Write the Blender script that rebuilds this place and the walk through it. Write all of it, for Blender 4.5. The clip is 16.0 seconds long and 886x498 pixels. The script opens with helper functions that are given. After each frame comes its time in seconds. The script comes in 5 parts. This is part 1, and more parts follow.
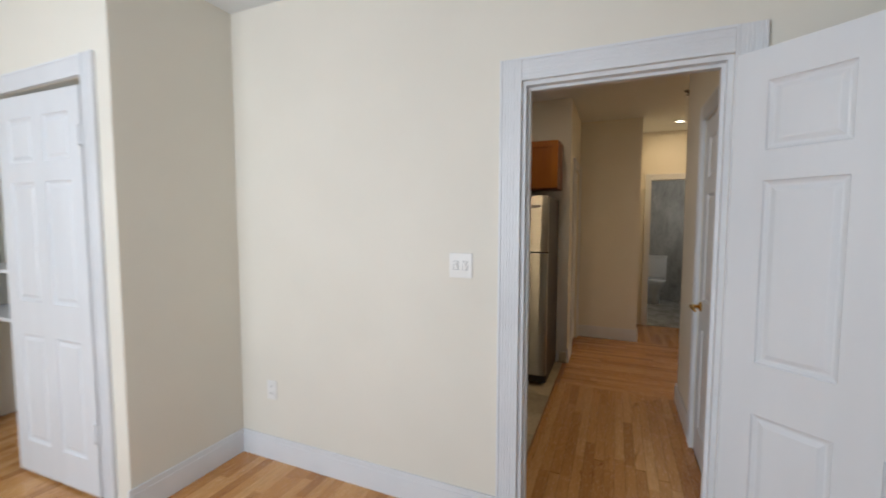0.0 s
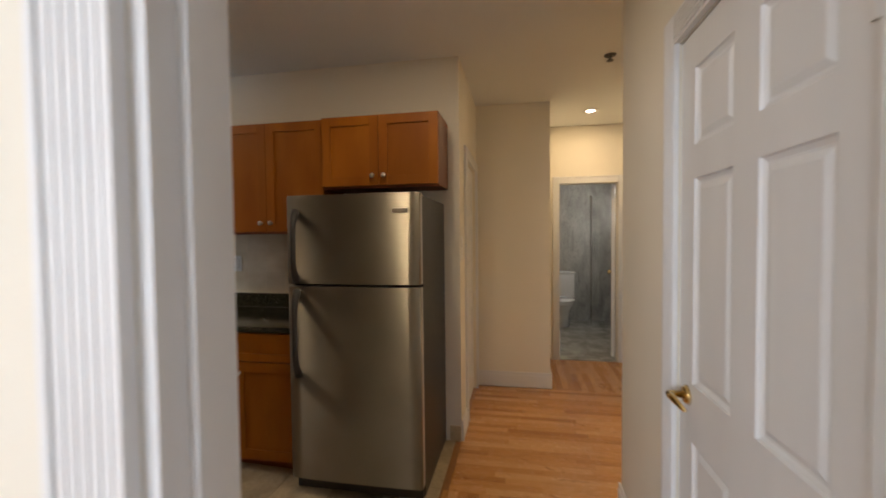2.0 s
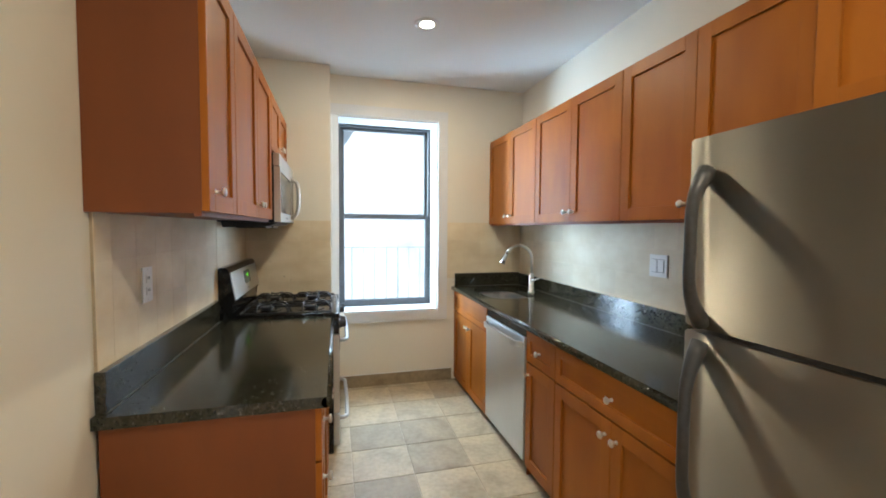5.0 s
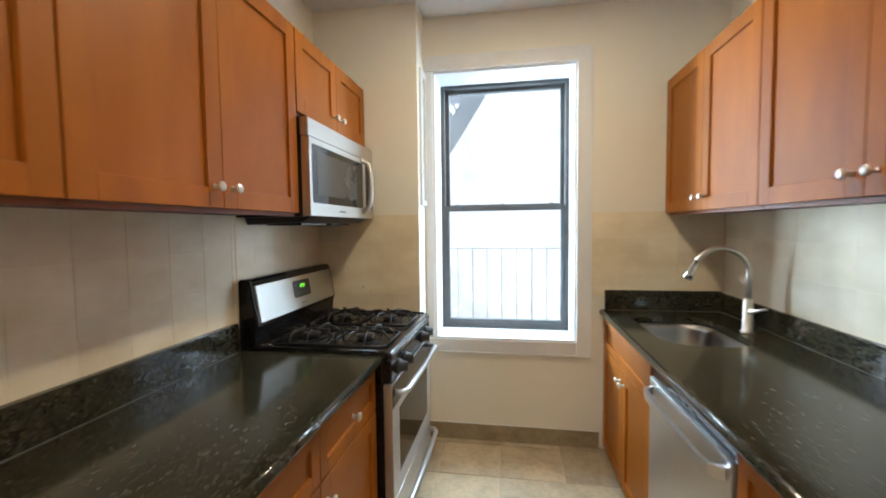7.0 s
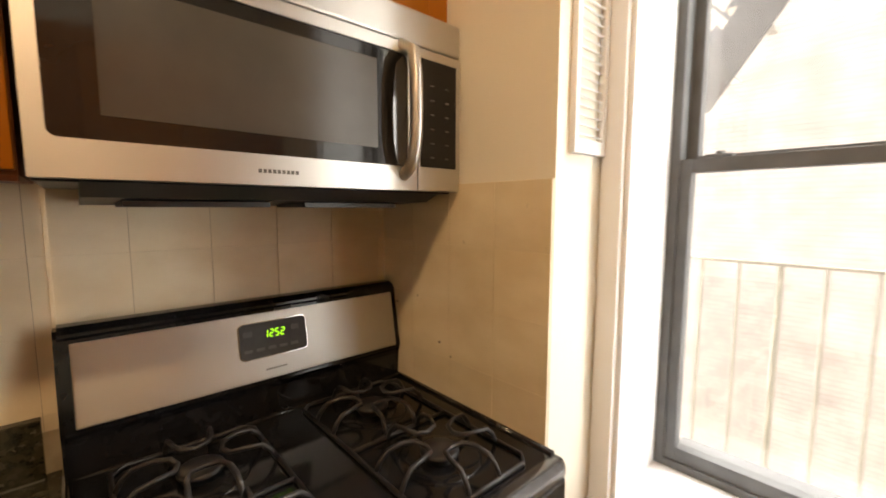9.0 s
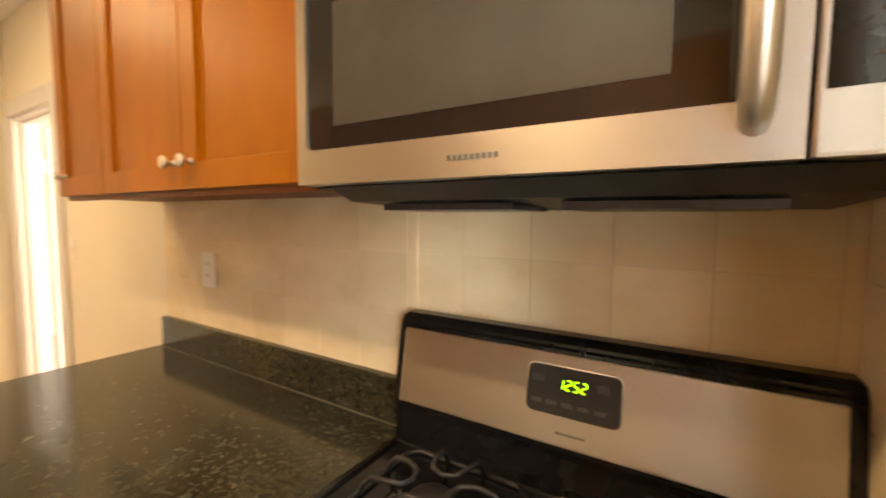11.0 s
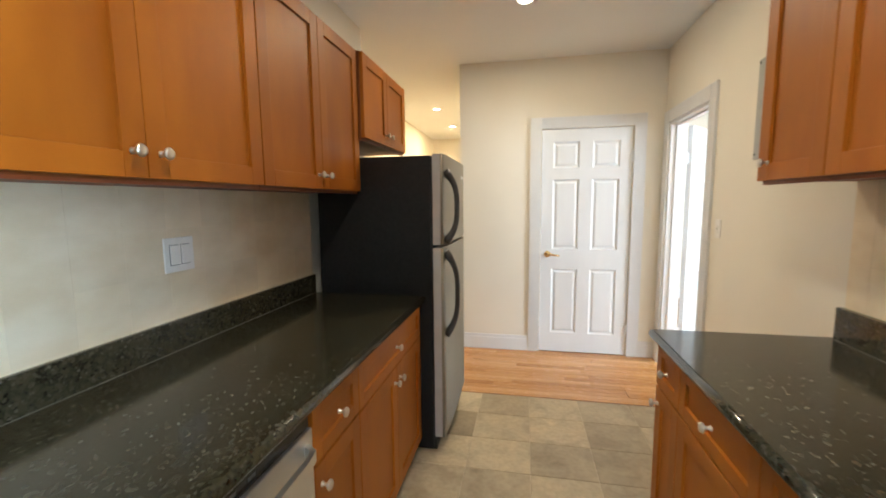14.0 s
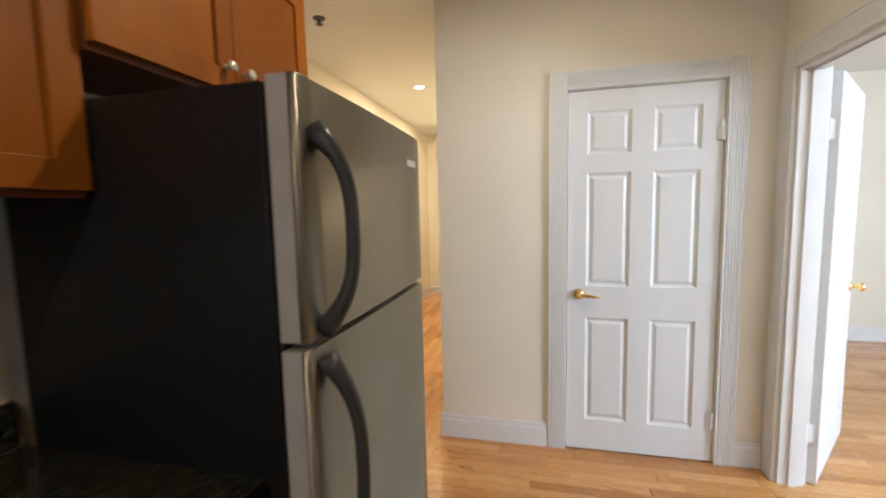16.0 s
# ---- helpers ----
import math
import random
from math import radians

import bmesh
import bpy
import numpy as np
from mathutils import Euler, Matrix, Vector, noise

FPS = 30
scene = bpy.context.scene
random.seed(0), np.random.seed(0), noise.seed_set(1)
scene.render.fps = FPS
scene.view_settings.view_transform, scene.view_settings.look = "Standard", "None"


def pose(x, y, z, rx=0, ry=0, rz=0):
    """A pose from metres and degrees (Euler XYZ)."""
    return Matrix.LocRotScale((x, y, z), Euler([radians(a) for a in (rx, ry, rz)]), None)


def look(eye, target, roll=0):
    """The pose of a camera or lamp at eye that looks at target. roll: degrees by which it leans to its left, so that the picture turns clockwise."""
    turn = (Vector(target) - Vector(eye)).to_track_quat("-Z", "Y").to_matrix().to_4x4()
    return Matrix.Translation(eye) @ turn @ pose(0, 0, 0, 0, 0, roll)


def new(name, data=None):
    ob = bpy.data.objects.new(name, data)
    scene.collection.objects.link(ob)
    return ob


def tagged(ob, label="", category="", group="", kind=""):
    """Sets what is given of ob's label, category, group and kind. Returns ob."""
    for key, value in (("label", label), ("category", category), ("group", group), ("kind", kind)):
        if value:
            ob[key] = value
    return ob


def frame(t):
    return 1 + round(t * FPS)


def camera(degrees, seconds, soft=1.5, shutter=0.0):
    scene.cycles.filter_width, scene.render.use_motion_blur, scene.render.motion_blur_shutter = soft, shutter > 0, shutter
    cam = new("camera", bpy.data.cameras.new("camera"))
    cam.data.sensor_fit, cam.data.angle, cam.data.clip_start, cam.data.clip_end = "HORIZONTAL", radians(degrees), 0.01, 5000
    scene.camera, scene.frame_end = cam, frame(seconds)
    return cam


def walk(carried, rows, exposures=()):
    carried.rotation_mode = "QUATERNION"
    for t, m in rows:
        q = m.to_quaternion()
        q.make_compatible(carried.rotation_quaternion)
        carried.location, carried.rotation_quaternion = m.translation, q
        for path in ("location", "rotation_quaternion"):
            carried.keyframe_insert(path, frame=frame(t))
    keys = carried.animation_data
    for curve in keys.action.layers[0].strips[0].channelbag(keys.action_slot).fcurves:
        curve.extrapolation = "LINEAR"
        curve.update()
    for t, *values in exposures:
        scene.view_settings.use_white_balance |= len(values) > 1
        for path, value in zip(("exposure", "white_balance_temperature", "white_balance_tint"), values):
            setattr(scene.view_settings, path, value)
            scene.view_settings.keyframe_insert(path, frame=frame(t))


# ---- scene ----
cam = camera(94.8, 16.0, soft=1.8, shutter=0.35)
PATH = [
    (0, (-1.972, 0.481, 1.444), (-0.136, 1.264, 1.311), 0.1),
    (0.5, (-1.658, 0.512, 1.419), (0.276, 1.006, 1.293), -0.2),
    (1, (-1.319, 0.579, 1.462), (0.662, 0.83, 1.348), -0.3),
    (1.5, (-0.904, 0.53, 1.44), (1.08, 0.763, 1.338), -0.4),
    (2, (-0.493, 0.52, 1.442), (1.472, 0.886, 1.378), -0.6),
    (2.5, (-0.102, 0.577, 1.463), (1.785, 1.239, 1.402), -0.4),
    (3, (0.203, 0.631, 1.45), (1.856, 1.756, 1.39), -0.1),
    (3.5, (0.411, 0.738, 1.439), (1.74, 2.233, 1.428), 0.1),
    (4, (0.541, 0.828, 1.452), (1.513, 2.576, 1.437), -0.2),
    (4.2, (0.55, 0.837, 1.448), (1.39, 2.652, 1.416), 0.1),
    (6.3, (1.002, 1.371, 1.41), (1.058, 3.366, 1.287), -0.1),
    (6.5, (1.062, 1.51, 1.404), (0.986, 3.506, 1.299), 0.0),
    (7, (1.127, 1.875, 1.418), (0.801, 3.846, 1.309), -0.7),
    (7.5, (1.145, 2.305, 1.431), (0.662, 4.242, 1.306), -0.8),
    (8, (1.174, 2.716, 1.403), (0.421, 4.564, 1.274), -0.6),
    (8.2, (1.162, 2.875, 1.433), (0.274, 4.661, 1.282), -0.4),
    (10.3, (0.872, 3.909, 1.426), (-1.114, 3.769, 1.243), 0.6),
    (10.5, (0.834, 3.917, 1.43), (-1.115, 3.506, 1.252), 0.6),
    (11, (0.788, 3.939, 1.418), (-0.914, 2.899, 1.271), 0.5),
    (11.5, (0.799, 3.96, 1.426), (-0.517, 2.466, 1.227), 0.3),
    (12, (0.855, 3.984, 1.421), (-0.017, 2.195, 1.222), 0.6),
    (12.5, (0.933, 3.997, 1.419), (0.486, 2.057, 1.229), 0.8),
    (13, (1.0, 3.985, 1.413), (0.94, 1.995, 1.217), 0.5),
    (13.5, (1.073, 3.967, 1.41), (1.296, 1.991, 1.197), 0.1),
    (14, (1.118, 3.858, 1.417), (1.508, 1.91, 1.189), -0.6),
    (14.5, (1.18, 3.639, 1.425), (1.634, 1.704, 1.208), -0.8),
    (15, (1.128, 3.287, 1.393), (1.584, 1.348, 1.211), -0.9),
    (15.5, (1.113, 2.88, 1.401), (1.569, 0.941, 1.219), -1.3),
    (16, (1.134, 2.402, 1.428), (1.586, 0.463, 1.235), -1.3),
]
walk(cam, [(t, look(eye, target, roll)) for t, eye, target, roll in PATH],
     [(0, 0.70, 6000, 10), (1.0, 0.64, 6100, 10), (1.5, 0.75, 6350, 9), (2.0, 1.35, 6300, 12), (2.5, 2.15, 5500, 14), (3.0, 2.3, 5450, 9), (3.5, 2.4, 5350, 4), (4.2, 2.5, 5350, 3), (6.3, 2.78, 5450, -1),
      (6.5, 2.78, 5450, -1), (7.0, 2.5, 5750, 3), (7.5, 2.4, 6150, 8), (8.0, 2.05, 6550, 13), (8.5, 2.1, 6500, 10), (10.0, 2.95, 14500, 40), (10.5, 2.95, 14500, 40), (11.0, 3.1, 9300, 14), (11.5, 3.0, 6700, 8),
      (12.0, 2.82, 5700, 4), (12.5, 2.88, 5750, 4), (13.5, 2.75, 5750, 4), (14.5, 2.57, 5650, 3), (15.0, 2.55, 5650, 4), (15.5, 2.42, 5550, 5), (16.0, 2.25, 5550, 6)])


# ---- world, sun, large lights ----
world = bpy.data.worlds.new("sky")
scene.world = world
world.use_nodes = True
wn = world.node_tree
sky = wn.nodes.new("ShaderNodeTexSky")
sky.sky_type = "NISHITA"
sky.sun_disc = False
sky.sun_elevation = radians(52)
sky.sun_rotation = radians(190)
wn.links.new(sky.outputs[0], wn.nodes["Background"].inputs[0])
wn.nodes["Background"].inputs[1].default_value = 0.09


def lamp(name, kind, energy, colour, m, **kw):
    data = bpy.data.lights.new(name, kind)
    data.energy, data.color = energy, colour
    if kind == "SUN":
        data.angle = radians(0.5)
    if kind == "AREA":
        data.shape = kw.get("shape", "RECTANGLE")
        data.size = kw["size"]
        if "size_y" in kw:
            data.size_y = kw["size_y"]
        data.spread = kw.get("spread", math.pi)
    ob = new(name, data)
    ob.matrix_world = m
    return ob


lamp("sun", "SUN", 1.0, (1.0, 0.95, 0.88), look((0, -8, 12), (1.2, 0, 0)))
# daylight in the bedroom window behind the walker
lamp("bedroom_window_daylight", "AREA", 46, (0.90, 0.95, 1.0), pose(-3.92, 2.2, 1.65, 90, 0, -90), size=2.0, size_y=1.5)
# open sky over the fire escape, falling in through the kitchen window
lamp("kitchen_window_daylight", "AREA", 95, (0.78, 0.90, 1.0), look((1.1, 6.0, 3.75), (1.2, 3.4, 1.1)), size=3.2, size_y=1.6)
# added lamps, out of view beside the window, that brighten the kitchen's side walls
for yx, power in ((-0.75, 76), (3.25, 36)):
    lamp("yard_fill_light", "AREA", power, (0.78, 0.90, 1.0), look((yx, 5.95, 1.40), (1.24, 4.4, 1.50)), size=1.2, size_y=2.4)
# added lamp in an unseen, made-up wall opening, to brighten the bathroom
lamp("bathroom_fill_light", "AREA", 4.2, (1.0, 0.90, 0.76), pose(5.8, -1.14, 1.85, 90, 0, 0), size=0.56, size_y=0.66)
LAMPS = [(1.19, 3.36), (1.13, 1.105), (3.79, -0.185), (2.30, -1.71), (2.31, -3.01)]
CEIL = 2.668
for i, (lx, ly) in enumerate(LAMPS):
    lamp("recessed_lamp", "AREA", (2.9, 2.9, 2.8, 4.5, 4.5)[i], (1.0, 0.76, 0.49) if i < 2 else (1.0, 0.70, 0.38), pose(lx, ly, CEIL - 0.012), size=0.095, shape="DISK")


# ---- materials ----
def material(name, c1, c2, scale=3.0, rough=0.5, stretch=(1, 1, 1), bump=0.0, bscale=150.0, bstretch=(1, 1, 1), metal=0.0, rand=0.0,
             patch=0.12, coat=0.0, fine=0.3, rvar=0.08):
    """Two-scale variation: noise between c1 and c2, a slow drift over it, fine relief, and a shade that differs from object to object."""
    m = bpy.data.materials.new(name)
    m.use_nodes = True
    nt, b = m.node_tree, m.node_tree.nodes["Principled BSDF"]
    N, L = nt.nodes.new, nt.links.new
    geo = N("ShaderNodeNewGeometry")

    def noise_at(sc, st, detail):
        mp = N("ShaderNodeMapping")
        mp.inputs["Scale"].default_value = [sc * s for s in st]
        L(geo.outputs["Position"], mp.inputs["Vector"])
        n = N("ShaderNodeTexNoise")
        n.inputs["Scale"].default_value = 1.0
        n.inputs["Detail"].default_value = detail
        L(mp.outputs[0], n.inputs["Vector"])
        return n
    n1, n2 = noise_at(scale, stretch, 6.0), noise_at(max(scale * 0.12, 0.5), (1, 1, 1), 2.0)
    mix = N("ShaderNodeMix")
    mix.data_type = "RGBA"
    mix.inputs[6].default_value, mix.inputs[7].default_value = (*c1, 1), (*c2, 1)
    ramp = N("ShaderNodeMapRange")
    ramp.inputs[1].default_value, ramp.inputs[2].default_value = 0.3, 0.7
    L(n1.outputs[0], ramp.inputs[0])
    L(ramp.outputs[0], mix.inputs[0])
    hsv = N("ShaderNodeHueSaturation")
    L(mix.outputs[2], hsv.inputs["Color"])
    v = N("ShaderNodeMapRange")
    v.inputs[1].default_value, v.inputs[2].default_value = 0.3, 0.7
    v.inputs[3].default_value, v.inputs[4].default_value = 1 - patch, 1 + patch
    L(n2.outputs[0], v.inputs[0])
    value = v.outputs[0]
    if rand:
        info = N("ShaderNodeObjectInfo")
        r = N("ShaderNodeMapRange")
        r.inputs[3].default_value, r.inputs[4].default_value = 1 - rand, 1 + rand
        L(info.outputs["Random"], r.inputs[0])
        mul = N("ShaderNodeMath")
        mul.operation = "MULTIPLY"
        L(value, mul.inputs[0])
        L(r.outputs[0], mul.inputs[1])
        value = mul.outputs[0]
    L(value, hsv.inputs["Value"])
    L(hsv.outputs[0], b.inputs["Base Color"])
    rr = N("ShaderNodeMapRange")
    rr.inputs[3].default_value, rr.inputs[4].default_value = max(rough - rvar, 0.02), min(rough + rvar, 1)
    L(n1.outputs[0], rr.inputs[0])
    L(rr.outputs[0], b.inputs["Roughness"])
    b.inputs["Metallic"].default_value = metal
    b.inputs["Coat Weight"].default_value = coat
    b.inputs["Coat Roughness"].default_value = 0.12
    if bump:
        n3 = noise_at(bscale, bstretch, 3.0)
        bp = N("ShaderNodeBump")
        bp.inputs["Strength"].default_value = fine
        bp.inputs["Distance"].default_value = bump
        L(n3.outputs[0], bp.inputs["Height"])
        L(bp.outputs[0], b.inputs["Normal"])
    return m


def brush(m, amount):
    """Level brush marks: the gloss is drawn out upright."""
    nt, b = m.node_tree, m.node_tree.nodes["Principled BSDF"]
    tg = nt.nodes.new("ShaderNodeTangent")
    tg.direction_type, tg.axis = "RADIAL", "Z"
    nt.links.new(tg.outputs[0], b.inputs["Tangent"])
    b.inputs["Anisotropic"].default_value = amount
    b.inputs["Anisotropic Rotation"].default_value = 0.25


def granite():
    """Near-black stone with brown-green clouds, grey crystals of several sizes and a few pale flecks."""
    m = material("dark_granite", (0.007, 0.008, 0.005), (0.040, 0.038, 0.024), 85, 0.13, patch=0.25, rvar=0.03)
    nt, b = m.node_tree, m.node_tree.nodes["Principled BSDF"]
    N, L = nt.nodes.new, nt.links.new
    geo = N("ShaderNodeNewGeometry")
    wob = N("ShaderNodeTexNoise")
    wob.inputs["Scale"].default_value = 70.0
    L(geo.outputs["Position"], wob.inputs["Vector"])
    warp = N("ShaderNodeVectorMath")
    warp.operation = "MULTIPLY_ADD"
    warp.inputs[1].default_value = (0.010, 0.010, 0.010)
    L(wob.outputs["Color"], warp.inputs[0])
    L(geo.outputs["Position"], warp.inputs[2])
    base = b.inputs["Base Color"].links[0].from_socket
    for sc, cut, col in ((105.0, 0.66, (0.036, 0.034, 0.021)), (170.0, 0.82, (0.046, 0.044, 0.030)), (135.0, 0.925, (0.064, 0.062, 0.047)), (215.0, 0.955, (0.16, 0.155, 0.13))):
        mp = N("ShaderNodeMapping")
        mp.inputs["Scale"].default_value = (sc, sc * 0.62, sc * 0.8)
        mp.inputs["Rotation"].default_value = (0.3, 0.2, sc)
        L(warp.outputs[0], mp.inputs["Vector"])
        vo = N("ShaderNodeTexVoronoi")
        vo.inputs["Scale"].default_value = 1.0
        L(mp.outputs[0], vo.inputs["Vector"])
        sep = N("ShaderNodeSeparateColor")
        L(vo.outputs["Color"], sep.inputs[0])
        gt = N("ShaderNodeMapRange")
        gt.inputs[1].default_value, gt.inputs[2].default_value = cut, cut + 0.08
        L(sep.outputs[0], gt.inputs[0])
        mx = N("ShaderNodeMix")
        mx.data_type = "RGBA"
        mx.inputs[7].default_value = (*col, 1)
        L(gt.outputs[0], mx.inputs[0])
        L(base, mx.inputs[6])
        base = mx.outputs[2]
    L(base, b.inputs["Base Color"])
    return m


def piece_random(nt):
    """One random number for each plank or tile, whether it is an object or an island of a joined mesh."""
    N, L = nt.nodes.new, nt.links.new
    info, geo, add = N("ShaderNodeObjectInfo"), N("ShaderNodeNewGeometry"), N("ShaderNodeMath")
    add.operation = "ADD"
    L(info.outputs["Random"], add.inputs[0])
    L(geo.outputs["Random Per Island"], add.inputs[1])
    fr = N("ShaderNodeMath")
    fr.operation = "FRACT"
    L(add.outputs[0], fr.inputs[0])
    return fr.outputs[0]


def ramp_of(nt, stops, source):
    cr = nt.nodes.new("ShaderNodeValToRGB")
    els = cr.color_ramp.elements
    while len(els) < len(stops):
        els.new(0.5)
    for e, (p, c) in zip(els, stops):
        e.position, e.color = p, (*c, 1)
    nt.links.new(source, cr.inputs[0])
    return cr.outputs[0]


def noise_of(nt, scale, stretch, detail, shift=None, distort=0.0):
    """A noise at world places, drawn out by stretch and moved on by a piece's random number."""
    N, L = nt.nodes.new, nt.links.new
    geo, mp, n = N("ShaderNodeNewGeometry"), N("ShaderNodeMapping"), N("ShaderNodeTexNoise")
    mp.inputs["Scale"].default_value = [scale * v for v in stretch]
    L(geo.outputs["Position"], mp.inputs["Vector"])
    n.inputs["Scale"].default_value, n.inputs["Detail"].default_value, n.inputs["Distortion"].default_value = 1.0, detail, distort
    if shift:
        mul, comb = N("ShaderNodeMath"), N("ShaderNodeCombineXYZ")
        mul.operation = "MULTIPLY"
        mul.inputs[1].default_value = 37.0
        L(shift, mul.inputs[0])
        for k in range(3):
            L(mul.outputs[0], comb.inputs[k])
        L(comb.outputs[0], mp.inputs["Location"])
    L(mp.outputs[0], n.inputs["Vector"])
    return n.outputs[0]


def blend(nt, kind, amount, a, b):
    mx = nt.nodes.new("ShaderNodeMix")
    mx.data_type, mx.blend_type = "RGBA", kind
    for sock, v in ((mx.inputs[0], amount), (mx.inputs[6], a), (mx.inputs[7], b)):
        if isinstance(v, (int, float)):
            sock.default_value = v
        elif isinstance(v, tuple):
            sock.default_value = (*v, 1)
        else:
            nt.links.new(v, sock)
    return mx.outputs[2]


def finish(m, colour, rough, height, depth, strength):
    """Colour, gloss that follows the relief a little, and bump."""
    nt, b = m.node_tree, m.node_tree.nodes["Principled BSDF"]
    nt.links.new(colour, b.inputs["Base Color"])
    rr = nt.nodes.new("ShaderNodeMapRange")
    rr.inputs[3].default_value, rr.inputs[4].default_value = rough[0], rough[1]
    nt.links.new(height, rr.inputs[0])
    nt.links.new(rr.outputs[0], b.inputs["Roughness"])
    bp = nt.nodes.new("ShaderNodeBump")
    bp.inputs["Distance"].default_value, bp.inputs["Strength"].default_value = depth, strength
    nt.links.new(height, bp.inputs["Height"])
    nt.links.new(bp.outputs[0], b.inputs["Normal"])
    return b


def oak(name, along):
    """Varnished oak strip: each board its own shade, with flame grain along it and a dark streak or knot here and there."""
    m = bpy.data.materials.new(name)
    m.use_nodes = True
    nt = m.node_tree
    st = (1, 9, 1) if along == "x" else (9, 1, 1)
    r = piece_random(nt)
    shade = ramp_of(nt, ((0.0, (0.41, 0.178, 0.048)), (0.25, (0.50, 0.232, 0.068)), (0.6, (0.60, 0.305, 0.100)), (0.85, (0.66, 0.365, 0.135)), (1.0, (0.54, 0.255, 0.076))), r)
    flame = noise_of(nt, 5.0, st, 5.0, r, 0.6)
    fine = noise_of(nt, 26.0, st, 3.0, r)
    knots = noise_of(nt, 7.0, (1, 2.6, 1) if along == "x" else (2.6, 1, 1), 2.0, r, 1.2)
    col = blend(nt, "MULTIPLY", 0.38, shade, ramp_of(nt, ((0.30, (0.62, 0.52, 0.42)), (0.5, (1, 1, 1)), (0.75, (1.0, 1.0, 1.0))), flame))
    col = blend(nt, "MULTIPLY", 0.2, col, ramp_of(nt, ((0.35, (0.72, 0.64, 0.55)), (0.6, (1, 1, 1))), fine))
    col = blend(nt, "MULTIPLY", 0.8, col, ramp_of(nt, ((0.66, (1, 1, 1)), (0.76, (0.55, 0.40, 0.30))), knots))
    b = finish(m, col, (0.20, 0.32), fine, 0.0004, 0.25)
    b.inputs["Coat Weight"].default_value, b.inputs["Coat Roughness"].default_value = 0.3, 0.12
    return m


def slate_tile():
    """Tan and grey stone-look floor tile: each its own shade, clouded, with thin veins and rough relief."""
    m = bpy.data.materials.new("tan_slate_look_floor_tile")
    m.use_nodes = True
    nt = m.node_tree
    r = piece_random(nt)
    shade = ramp_of(nt, ((0.0, (0.335, 0.275, 0.180)), (0.2, (0.385, 0.322, 0.220)), (0.5, (0.49, 0.412, 0.280)), (0.8, (0.56, 0.472, 0.322)), (1.0, (0.45, 0.360, 0.225))), r)
    cloud = noise_of(nt, 5.5, (1, 1, 1), 6.0, r, 0.8)
    fine = noise_of(nt, 38.0, (1, 1, 1), 5.0, r)
    col = blend(nt, "MULTIPLY", 0.75, shade, ramp_of(nt, ((0.30, (0.66, 0.63, 0.58)), (0.48, (0.95, 0.94, 0.92)), (0.70, (1.16, 1.13, 1.06))), cloud))
    col = blend(nt, "MULTIPLY", 0.5, col, ramp_of(nt, ((0.32, (0.74, 0.71, 0.66)), (0.62, (1.04, 1.03, 1.01))), fine))
    finish(m, col, (0.36, 0.56), cloud, 0.004, 0.35)
    return m


def veined_marble():
    m = bpy.data.materials.new("grey_veined_marble")
    m.use_nodes = True
    nt = m.node_tree
    cloud = noise_of(nt, 4.5, (1, 1, 0.35), 7.0, None, 1.0)
    fine = noise_of(nt, 9.0, (1, 1, 0.5), 6.0, None, 2.5)
    col = ramp_of(nt, ((0.30, (0.29, 0.288, 0.265)), (0.50, (0.42, 0.415, 0.39)), (0.70, (0.55, 0.545, 0.515))), cloud)
    col = blend(nt, "MULTIPLY", 0.7, col, ramp_of(nt, ((0.42, (1, 1, 1)), (0.495, (0.62, 0.62, 0.61)), (0.53, (1.1, 1.1, 1.1)), (0.62, (0.9, 0.9, 0.89))), fine))
    finish(m, col, (0.14, 0.26), fine, 0.0005, 0.2)
    return m


def glow(name, colour, strength):
    m = bpy.data.materials.new(name)
    m.use_nodes = True
    b = m.node_tree.nodes["Principled BSDF"]
    b.inputs["Base Color"].default_value = (*colour, 1)
    b.inputs["Emission Color"].default_value = (*colour, 1)
    b.inputs["Emission Strength"].default_value = strength
    return m


def pane_glass():
    m = bpy.data.materials.new("window_glass")
    m.use_nodes = True
    nt = m.node_tree
    nt.nodes.remove(nt.nodes["Principled BSDF"])
    tr, gl, mx = nt.nodes.new("ShaderNodeBsdfTransparent"), nt.nodes.new("ShaderNodeBsdfGlossy"), nt.nodes.new("ShaderNodeMixShader")
    gl.inputs["Roughness"].default_value = 0.0
    mx.inputs[0].default_value = 0.06
    nt.links.new(tr.outputs[0], mx.inputs[1])
    nt.links.new(gl.outputs[0], mx.inputs[2])
    nt.links.new(mx.outputs[0], nt.nodes["Material Output"].inputs[0])
    return m


